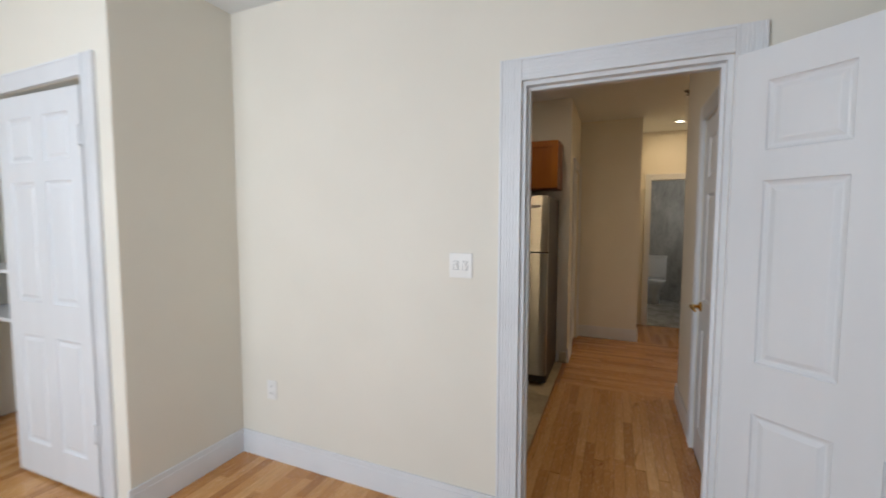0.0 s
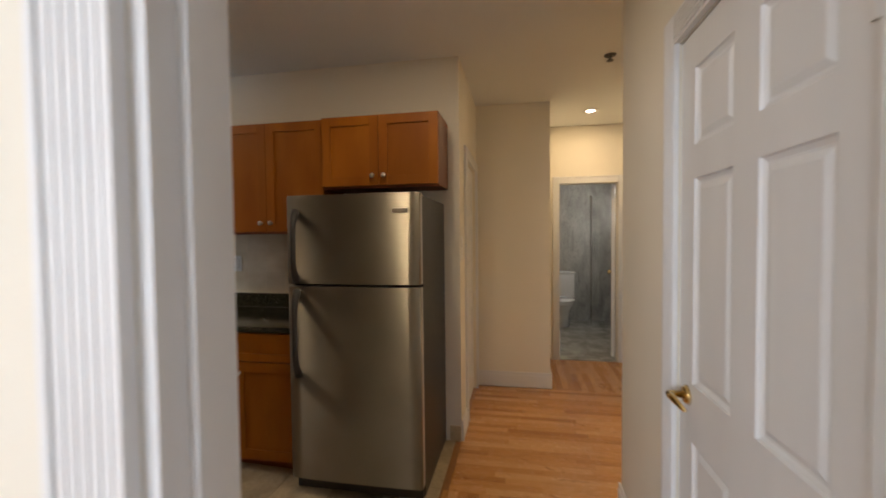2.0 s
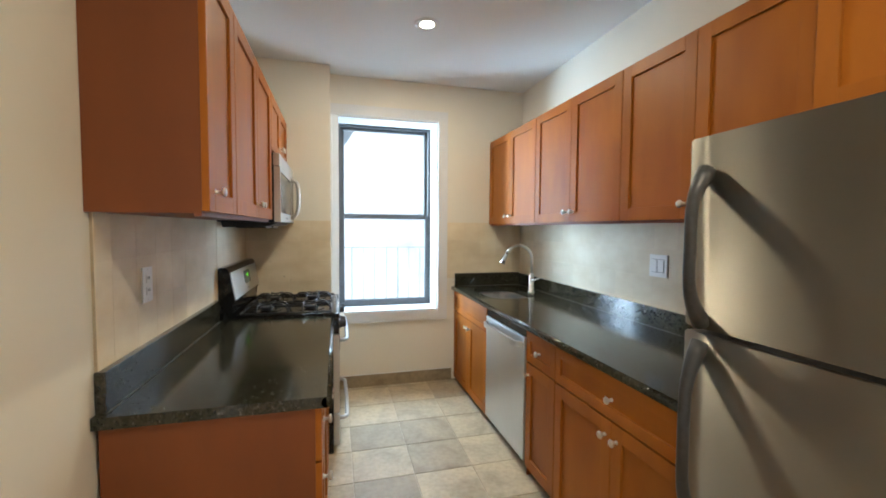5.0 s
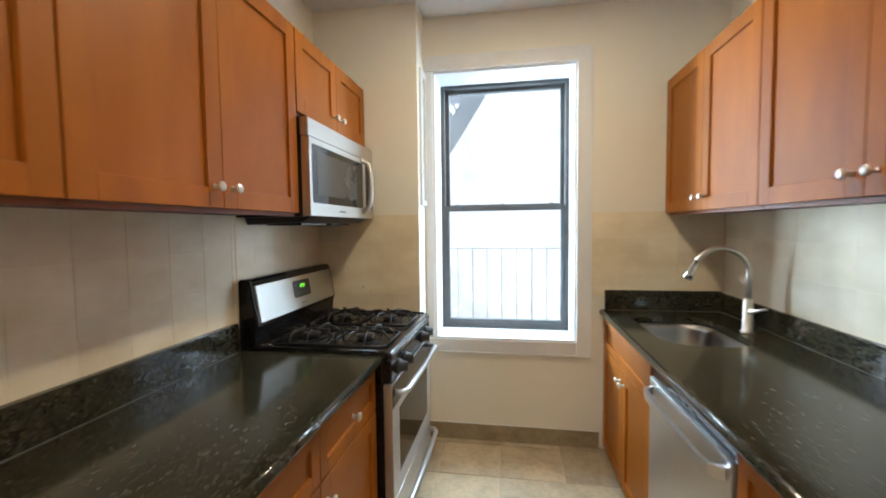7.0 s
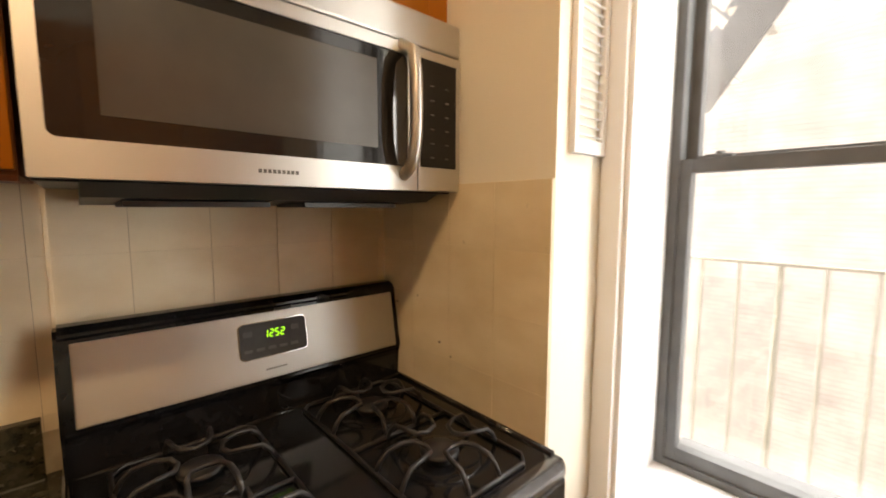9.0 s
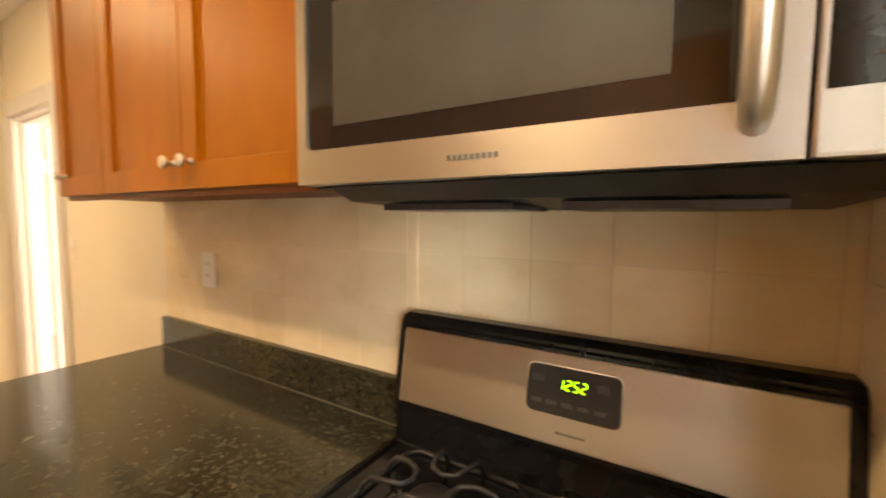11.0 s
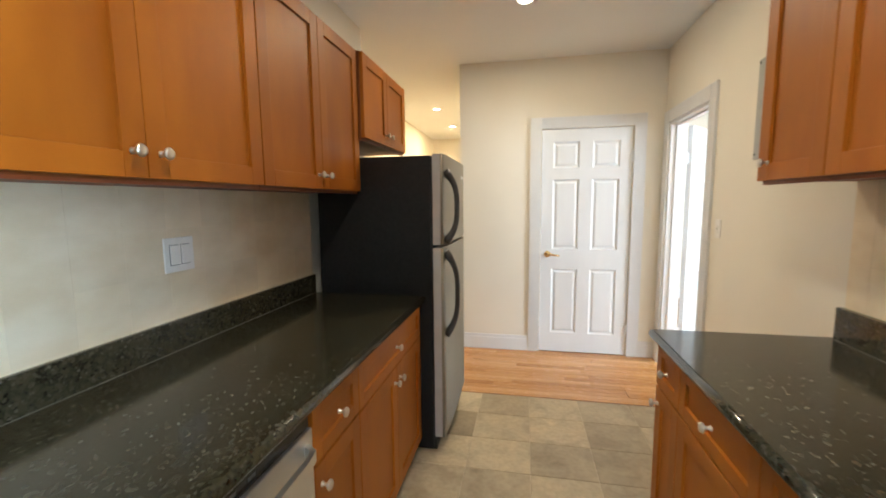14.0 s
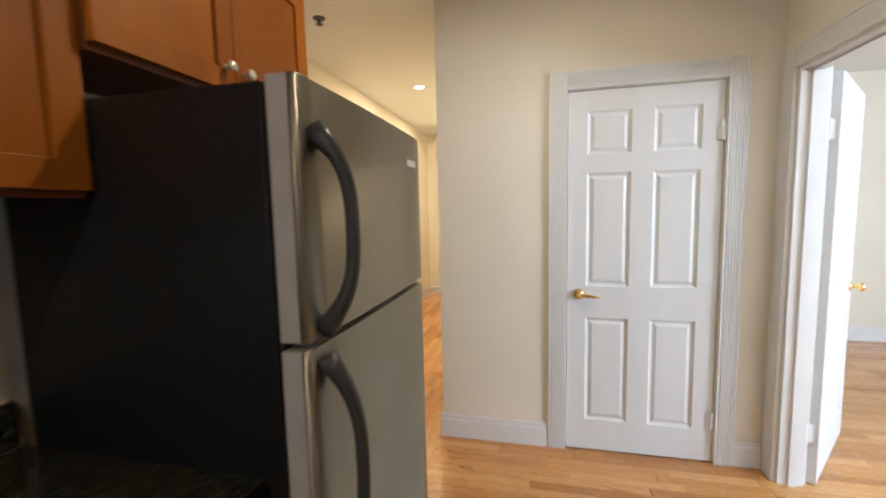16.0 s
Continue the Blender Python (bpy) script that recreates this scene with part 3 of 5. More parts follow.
# bedroom doorway, both faces
for nm, wall, out in (("trim_bedroom_door", WX, -1), ("trim_hall_door", HX, 1)):
    casing(nm, "zy", DY1, wall, out, 0, DTOP + 0.095)
    casing(nm, "zy", DY0 - 0.095, wall, out, 0, DTOP + 0.095)
    casing(nm, "yz", DTOP, wall, out, DY0 + 0.001, DY1 - 0.001)
J0, J1 = WX + 0.002, HX - 0.002
structure("trim_bedroom_jamb", boxes((J0, J1, DY0, DY0 + 0.018, 0, DTOP), (J0, J1, DY1 - 0.018, DY1, 0, DTOP), (J0, J1, DY0 + 0.018, DY1 - 0.018, DTOP - 0.018, DTOP),
                                     (-0.130, -0.096, DY0 + 0.018, DY0 + 0.030, 0, DTOP - 0.018), (-0.130, -0.096, DY1 - 0.030, DY1 - 0.018, 0, DTOP - 0.018), (-0.130, -0.096, DY0 + 0.030, DY1 - 0.030, DTOP - 0.030, DTOP - 0.018)), TRIM, "white door jamb with stop")
# closet doorway
casing("trim_closet_door", "zx", CX1 + 0.004, 0.0, 1, 0, CTOP + 0.10, reed=0.0205)
casing("trim_closet_door", "zx", CX0 - 0.099, 0.0, 1, 0, CTOP + 0.10, reed=0.0205)
casing("trim_closet_door", "xz", CTOP + 0.004, 0.0, 1, CX0 - 0.003, CX1 + 0.003, reed=0.0205)
# bathroom doorway
casing("trim_bath_door", "zy", 0.062, 4.34, -1, 0, 2.10, 0, 0.075)
casing("trim_bath_door", "zy", -0.648, 4.34, -1, 0, 2.10, 0, 0.075)
casing("trim_bath_door", "yz", 2.022, 4.34, -1, -0.571, 0.061, 0, 0.075)
structure("trim_bath_threshold", box(4.33, 4.47, -0.57, 0.06, -0.01, 0.012, r=0.004), MARBLE)
# hall side door
casing("trim_hall_side_door", "zx", 3.312, 0.92, -1, 0, 2.115, 0, 0.085)
casing("trim_hall_side_door", "zx", 2.533, 0.92, -1, 0, 2.115, 0, 0.085)
casing("trim_hall_side_door", "xz", 2.032, 0.92, -1, 2.619, 3.311, 0, 0.083)
# bedroom closet opening
casing("trim_bedroom_closet", "zy", 2.725, -0.82, -1, 0, 2.23)
casing("trim_bedroom_closet", "yz", 2.132, -0.82, -1, 2.821, 4.5)
structure("trim_bedroom_closet_jamb", boxes((-0.818, -0.722, 2.82, 2.835, 0, 2.13)), TRIM)
# kitchen window casing and lining
casing("trim_window", "zx", WIN[1] + 0.001, YW, -1, WIN[2] - 0.084, WIN[3] + 0.084, 5, 0.084)
casing("trim_window", "xz", WIN[2] - 0.085, YW, -1, XJ + 0.002, WIN[1], 5, 0.084)
casing("trim_window", "xz", WIN[3] + 0.001, YW, -1, XJ + 0.002, WIN[1], 5, 0.084)
structure("trim_window_lining", boxes((WIN[0], WIN[0] + 0.012, YW + 0.004, 4.575, WIN[2], WIN[3]), (WIN[1] - 0.012, WIN[1], YW + 0.004, 4.575, WIN[2], WIN[3]), (WIN[0] + 0.012, WIN[1] - 0.012, YW + 0.004, 4.575, WIN[3] - 0.012, WIN[3]), (WIN[0] + 0.012, WIN[1] - 0.012, YW - 0.012, 4.63, WIN[2], WIN[2] + 0.012), (XJ + 0.003, WIN[0], YW - 0.012, YW - 0.001, WIN[2], WIN[3])), TRIM, "white painted window lining and sill")


def baseboard(x0, x1, y0, y1):
    """A white baseboard with a stepped cap against a wall."""
    dx, dy = x1 - x0, y1 - y0
    bm = box(x0, x1, y0, y1, 0, 0.115, r=0.002)
    if abs(dx) > abs(dy):
        bx(bm, x0, x1, y0 + dy * 0.2, y1 - dy * 0.2, 0.112, 0.145, r=0.003)
    else:
        bx(bm, x0 + dx * 0.2, x1 - dx * 0.2, y0, y1, 0.112, 0.145, r=0.003)
    return structure("baseboard", bm, TRIM, "white moulded baseboard")


for b in ((1.08, 1.731, 0.0, 0.016), (1.715, 1.731, -4.28, 0.0), (HX + 0.021, 0.10, 0.0, 0.016), (3.394, 3.41, 0.219, 0.918), (3.41, 4.32, 0.219, 0.235), (2.914, 2.93, -4.28, -0.664), (2.93, 4.32, -0.68, -0.664),
          (WX - 0.016, WX, DY1 + 0.098, 2.604), (WX - 0.016, WX, -2.48, DY0 - 0.098), (-0.836, WX - 0.001, 2.604, 2.62), (-3.98, -0.2, -2.5, -2.484), (1.735, 2.91, -4.4, -4.284), (2.30, 2.53, 0.904, 0.92)):
    baseboard(*b)
fb = floor_z(YW)
structure("trim_tile_base", boxes((XJ + 0.002, 1.64, YW - 0.011, YW - 0.001, 0, fb + 0.10)), FLOORTILE, "tan tile base under the window")
structure("trim_base_caulk", boxes((XJ + 0.002, 1.64, YW - 0.0085, YW - 0.001, fb + 0.10, fb + 0.1035)), TRIM, "white caulk line over the tile base")
structure("trim_tile_base", boxes((XR - 0.011, XR - 0.001, 0.924, 1.0, 0, 0.11)), FLOORTILE, "tan tile base beside the fridge")
structure("trim_tile_base", skewed(HX - 0.01, HX + 0.011, 0.010, SKEW0, 2.165, 0, 0.11), FLOORTILE, "tan tile base along the wall")


# ---- doors ----
def six_panel_door(name, m, w, h, label, lever=None, knob=None, hinges=(), t=0.036):
    """A white six-panel door; local x runs across from the hinge or the given edge, local y is its thickness (0 to t, front at 0)."""
    d = thing(name, m, label, "door")
    cols = [(0.10 * w / 0.76, 0.325 * w / 0.76), (0.435 * w / 0.76, 0.66 * w / 0.76)]
    rows = [(0.185, 0.79), (0.97, 1.60), (1.70, 1.93)]
    rows = [(a * h / 2.04, b * h / 2.04) for a, b in rows]
    bm = bmesh.new()
    xs = [0, cols[0][0], cols[0][1], cols[1][0], cols[1][1], w]
    for k in (0, 2, 4):
        bx(bm, xs[k], xs[k + 1], 0, t, 0.006, h)
    zs = [0.006] + [z for r in rows for z in r] + [h]
    for c0, c1 in cols:
        for k in (0, 2, 4, 6):
            bx(bm, c0, c1, 0, t, zs[k], zs[k + 1])
    part("door_slab", bm, DOORW, d)
    for c0, c1 in cols:
        for r0, r1 in rows:
            bm = bmesh.new()
            for side in (0, 1):
                prev = None
                for inset, deep in ((0.0, 0.0), (0.004, 0.006), (0.014, 0.011), (0.020, 0.011), (0.034, 0.005), (0.038, 0.004)):
                    yy = deep if side == 0 else t - deep
                    ring = [bm.verts.new((x, yy, z)) for x, z in ((c0 + inset, r0 + inset), (c1 - inset, r0 + inset), (c1 - inset, r1 - inset), (c0 + inset, r1 - inset))]
                    if prev:
                        for k in range(4):
                            bm.faces.new((prev[k], prev[(k + 1) % 4], ring[(k + 1) % 4], ring[k]))
                    prev = ring
                bm.faces.new(prev)
            part("panel", bm, DOORW, d)
    if lever:
        x, z, way = lever
        hd = part("door_handle", rod(bmesh.new(), [(x, 0.0, z), (x, -0.012, z)], [0.031, 0.024], 20), BRASS, d, "brass lever handle", True)
        bm = rod(bmesh.new(), [(x, -0.01, z), (x, -0.045, z), (x + way * 0.012, -0.055, z)], [0.011, 0.012, 0.012], 12)
        rod(bm, [(x, -0.052, z), (x + way * 0.035, -0.056, z + 0.002), (x + way * 0.08, -0.05, z - 0.006), (x + way * 0.105, -0.046, z - 0.010)], [0.012, 0.011, 0.008, 0.006], 10)
        part("lever", bm, BRASS, hd, "", True)
    if knob:
        x, z = knob
        for s, y0 in ((-1, 0.0), (1, t)):
            prof = [(0, 0.030), (0.006, 0.028), (0.010, 0.012), (0.030, 0.011), (0.038, 0.022), (0.050, 0.027), (0.060, 0.024), (0.066, 0.012)]
            part("door_knob", rod(bmesh.new(), [(x, y0 + s * a, z) for a, b in prof], [b for a, b in prof], 18), BRASS, d, "brass door knob", True)
    for x, z in hinges:
        bm = rod(bmesh.new(), [(x, -0.008, z - 0.05), (x, -0.008, z + 0.05)], 0.008, 8)
        bx(bm, x - 0.022, x + 0.022, -0.006, -0.0005, z - 0.045, z + 0.045)
        part("hinge", bm, TRIM, d, "painted butt hinge")
    return d


# closet door: seen from the kitchen, knob on its east edge
six_panel_door("closet_door", pose(CX1 - 0.004, -0.004, 0, 0, 0, 180), CX1 - CX0 - 0.008, CTOP - 0.004, "closed white six-panel closet door with brass lever", lever=(0.062, 0.93, 1), hinges=((0.757, 1.80), (0.757, 0.24)))
# bedroom door: swung wide open into the bedroom
bedroom_door = six_panel_door("bedroom_door", pose(-0.228, 0.112, 0, 0, 0, 180 + 52), 0.735, 2.02, "white six-panel bedroom door standing wide open", knob=(0.675, 0.93))
for hz in (0.27, 1.76):
    leaf = bar(bmesh.new(), [(0.0, 0.018, hz), (-0.012, 0.034, hz), (-0.036, 0.046, hz)], 0.003, 0.09)
    rod(leaf, [(-0.012, 0.036, hz - 0.05), (-0.012, 0.036, hz + 0.05)], 0.007, 8)
    part("hinge", leaf, TRIM, bedroom_door, "painted butt hinge")
# bedroom closet leaf, a little ajar
six_panel_door("bedroom_closet_door", pose(-0.838, 3.63, 0.012, 0, 0, -88), 0.74, 2.09, "white six-panel closet door slightly ajar", hinges=((0.735, 1.85), (0.735, 0.35)))
# hall side door
six_panel_door("hall_side_door", pose(2.624, 0.945, 0, 0, 0, 0), 0.682, 2.026, "closed white six-panel door in the hall")
# bathroom door, folded back inside
six_panel_door("bathroom_door", pose(4.475, -0.565, 0.012, 0, 0, -14), 0.60, 2.0, "white six-panel bathroom door standing open", knob=(0.54, 0.95), hinges=((0.006, 1.75), (0.006, 0.3)))


# ---- kitchen cabinets ----
def knob_on(parent, x, y, z):
    """A mushroom knob on a stem, pointing to local -y."""
    prof = [(0, 0.008), (0.003, 0.008), (0.005, 0.005), (0.016, 0.005), (0.019, 0.012), (0.024, 0.0155), (0.029, 0.013), (0.031, 0.006)]
    return part("knob", rod(bmesh.new(), [(x, y - a, z) for a, b in prof], [b for a, b in prof], 14), NICKEL, parent, "brushed nickel knob", True)


def shaker(parent, name, x0, x1, z0, z1, y, stile=0.058, knob=None, label=""):
    """A shaker front: two stiles, two rails and a sunk panel; y is its back, it stands 20 mm proud to -y."""
    f, b, r = y - 0.020, y, 0.0018
    d = part(name, box(x0 + stile - 0.003, x1 - stile + 0.003, f + 0.010, b - 0.002, z0 + stile - 0.003, z1 - stile + 0.003), CHERRY, parent, label)
    for nm, q in (("stile", (x0, x0 + stile, z0, z1)), ("stile", (x1 - stile, x1, z0, z1)), ("rail", (x0 + stile, x1 - stile, z0, z0 + stile)), ("rail", (x0 + stile, x1 - stile, z1 - stile, z1))):
        part(nm, box(q[0], q[1], f, b, q[2], q[3], r=r), CHERRY, d)
    if knob:
        knob_on(d, knob[0], f, knob[1])
    return d


def upper(m, w, z0, z1, d, doors, label, near_edge=0.03):
    """A wall cabinet with one or two shaker doors. Local x along the wall, front to -y."""
    c = thing("wall_cabinet", m, label, "cabinet", "kitchen wall cabinets")
    bm = box(0.001, w - 0.001, -d + 0.020, -0.001, z0, z1, r=0.001)
    part("body", bm, CHERRY_SHADED, c)
    part("bottom_rail", box(0.0015, w - 0.0015, -d + 0.021, -d + 0.040, z0 - 0.008, z0 + 0.001), CHERRY_DARK, c)
    g = 0.0025
    k = z0 + near_edge + 0.036
    if doors == 2:
        shaker(c, "door", g, w / 2 - g / 2, z0 + 0.006, z1 - 0.004, -d + 0.020, knob=(w / 2 - 0.037, k))
        shaker(c, "door", w / 2 + g / 2, w - g, z0 + 0.006, z1 - 0.004, -d + 0.020, knob=(w / 2 + 0.037, k))
    else:
        shaker(c, "door", g, w - g, z0 + 0.006, z1 - 0.004, -d + 0.020, knob=((0.062 if doors == 1 else w - 0.030), k))
    return c


def base(m, w, label, drawers=1, doors=2, d=0.62, flip=False, bottom=0.105, ztop=0.878, false_front=False, body_top=None):
    """A base cabinet with drawers over doors and a set-back plinth."""
    c = thing("base_cabinet", m, label, "cabinet", "kitchen base cabinets")
    part("body", box(0.001, w - 0.001, -d + 0.020, -0.012, bottom, body_top or ztop, r=0.001), CHERRY_SHADED, c)
    if body_top:
        for x0, x1 in ((0.001, 0.018), (w - 0.018, w - 0.001)):
            part("side", box(x0, x1, -d + 0.020, -0.012, body_top, ztop), CHERRY, c)
    part("plinth", box(0.002, w - 0.002, -d + 0.085, -0.02, -0.0, bottom), CHERRY_DARK, c)
    y, g, split = -d + 0.020, 0.002, 0.700
    for i in range(drawers):
        x0, x1 = w * i / drawers + g, w * (i + 1) / drawers - g
        if false_front:
            shaker(c, "false_front", x0, x1, split + 0.006, 0.872, y, stile=0.040)
        else:
            shaker(c, "drawer_front", x0, x1, split + 0.006, 0.872, y, stile=0.045, knob=((x0 + x1) / 2, 0.785))
    for i in range(doors):
        x0, x1 = w * i / doors + g, w * (i + 1) / doors - g
        kx = (x0 + 0.032 if flip else x1 - 0.032) if doors == 1 else (x1 - 0.032 if i == 0 else x0 + 0.032)
        shaker(c, "door", x0, x1, bottom + 0.006, split - 0.002, y, knob=(kx, split - 0.065))
    return c


RISE = 0.0056             # base cabinets and counter climb a little towards the window, as the floor does


def on_east(y_high, up=0.0):      # local x runs to -y, front faces -x
    return pose(XR, y_high, up, 0, 0, -90)


def on_west(y_low):       # local x runs to +y, front faces +x
    return pose(0, y_low, 0, 0, 0, 90)


UB, UT, UD = 1.474, 2.207, 0.315
upper(on_east(YW - 0.002), 0.866, UB, UT, UD, 2, "reddish maple two-door wall cabinet above the sink")
upper(on_east(3.476), 0.874, UB, UT, UD, 2, "reddish maple two-door wall cabinet above the counter")
upper(on_east(2.601), 0.835, UB, UT, UD, 2, "reddish maple two-door wall cabinet beside the fridge")
upper(on_east(1.764), 0.765, 1.758, UT, 0.345, 2, "short reddish maple wall cabinet above the fridge")
upper(on_west(2.184), 0.337, UB, UT, 0.302, 1, "narrow single-door reddish maple wall cabinet")
upper(on_west(2.522), 0.862, UB, UT, 0.302, 2, "reddish maple two-door wall cabinet above the counter")
upper(on_west(3.388), 0.760, 1.875, UT, 0.302, 2, "short reddish maple cabinet above the microwave")

BD = 0.637
base(on_east(YW - 0.003, RISE * 2.0), 0.805, "reddish maple sink base cabinet with two doors", 1, 2, BD, false_front=True, body_top=0.66)
base(on_east(2.925, RISE * 0.95), 0.306, "narrow reddish maple base cabinet, one drawer over a door", 1, 1, BD, flip=True)
base(on_east(2.618, RISE * 0.2), 0.828, "reddish maple base cabinet, wide drawer over two doors", 1, 2, BD)
base(on_west(2.192), 0.236, "narrow reddish maple base cabinet, one drawer over a door", 1, 1, 0.602, flip=True)
base(on_west(2.429), 0.953, "reddish maple base cabinet with two drawers over two doors", 2, 2, 0.602)
structure("trim_filler", boxes((XR - 0.62, XR - 0.01, 2.9255, 2.9325, 0.02, 0.875)), CHERRY_DARK)


# ---- counters ----
CT0, CT1 = 0.880, 0.915
EDGE = 1.652
sink_hole = rounded(1.755, 2.125, 3.64, 4.19, 0.13, 8)
ctop = thing("sink_counter", pose(0, 0, -1.767 * RISE, math.degrees(math.atan(RISE))), "polished dark speckled granite counter with sink cut-out", "counter")
part("slab", plate_with_hole([(EDGE, 1.767), (XR - 0.002, 1.767), (XR - 0.002, YW - 0.002), (EDGE, YW - 0.002)], sink_hole, CT0, CT1), GRANITE, ctop)
part("front_edge", rod(bmesh.new(), [(EDGE + 0.001, 1.767, 0.8975), (EDGE + 0.001, YW - 0.002, 0.8975)], 0.0172, 14), GRANITE, ctop, "rounded granite edge", True)
part("backsplash", box(XR - 0.024, XR - 0.002, 1.767, YW - 0.003, CT1, CT1 + 0.105, r=0.003), GRANITE, ctop)
part("end_splash", box(EDGE + 0.012, XR - 0.025, YW - 0.024, YW - 0.002, CT1, CT1 + 0.114, r=0.003), GRANITE, ctop)
ltop = thing("range_side_counter", pose(0, 0, 0), "polished dark speckled granite counter beside the range", "counter")
part("slab", box(0.002, 0.618, 2.178, 3.384, CT0, CT1), GRANITE, ltop)
part("front_edge", rod(bmesh.new(), [(0.617, 2.178, 0.8975), (0.617, 3.384, 0.8975)], 0.0172, 14), GRANITE, ltop, "rounded granite edge", True)
part("backsplash", box(0.002, 0.030, 2.20, 3.362, CT1, CT1 + 0.118, r=0.003), GRANITE, ltop)

# sink and faucet
sink = thing("kitchen_sink", pose(1.94, 3.915, CT0 + RISE * 2.15), "stainless steel undermount kitchen sink bowl", "sink")
bm = bmesh.new()
prev = None
for inset, z in ((-0.012, -0.0015), (0.004, -0.0015), (0.010, -0.03), (0.018, -0.15), (0.045, -0.178), (0.16, -0.185)):
    ring = [bm.verts.new((x - 1.94, y - 3.915, z)) for x, y in rounded(1.755 + inset, 2.125 - inset, 3.64 + inset, 4.19 - inset, max(0.13 - inset * 0.5, 0.03), 8)]
    if prev:
        for k in range(len(ring)):
            bm.faces.new((prev[k], prev[(k + 1) % len(ring)], ring[(k + 1) % len(ring)], ring[k]))
    prev = ring
bm.faces.new(prev)
bowl = part("bowl", bm, SINKSTEEL, sink, "", True)
bowl.modifiers.new("thickness", "SOLIDIFY").thickness = 0.002
part("drain", rod(bmesh.new(), [(0, 0, -0.184), (0, 0, -0.181)], [0.045, 0.040], 20), CHROME, sink, "chrome drain")
fx, fy = 2.175, 3.875
faucet = thing("faucet", pose(fx, fy, CT1 + RISE * 2.1), "brushed nickel gooseneck faucet with pull-down spray", "faucet")
part("base", rod(bmesh.new(), [(0, 0, 0), (0, 0, 0.008), (0, 0, 0.012), (0, 0, 0.14), (0, 0, 0.155)], [0.027, 0.027, 0.021, 0.019, 0.014], 20), NICKEL, faucet, "", True)
arc = [(0, 0, 0.15), (0, 0, 0.265)] + [(-0.115 + 0.115 * math.cos(a), 0, 0.265 + 0.115 * math.sin(a)) for a in [radians(15 * k) for k in range(1, 11)]]
neck = part("neck", rod(bmesh.new(), arc, 0.0115, 14), NICKEL, faucet, "", True)
ex, _, ez = arc[-1]
part("spray_head", rod(bmesh.new(), [(ex, 0, ez), (ex - 0.012, 0, ez - 0.022), (ex - 0.03, 0, ez - 0.058), (ex - 0.042, 0, ez - 0.082)], [0.0125, 0.015, 0.0165, 0.0215], 16), CHROME, faucet, "chrome spray head", True)
part("handle", rod(bmesh.new(), [(0, 0, 0.10), (0.0, -0.03, 0.102), (0.006, -0.055, 0.11), (0.012, -0.11, 0.128)], [0.013, 0.013, 0.007, 0.005], 12), NICKEL, faucet, "lever handle", True)
for nm, q in (("caulk_line", (XR - 0.0265, XR - 0.0235, 1.77, YW - 0.026, CT1, CT1 + 0.0015)), ("caulk_line", (EDGE + 0.03, XR - 0.027, YW - 0.0265, YW - 0.0235, CT1, CT1 + 0.003))):
    part(nm, box(*q), CAULK, ctop, "pale caulk line")
part("caulk_line", box(0.0295, 0.0325, 2.20, 3.36, CT1, CT1 + 0.003), CAULK, ltop, "pale caulk line")



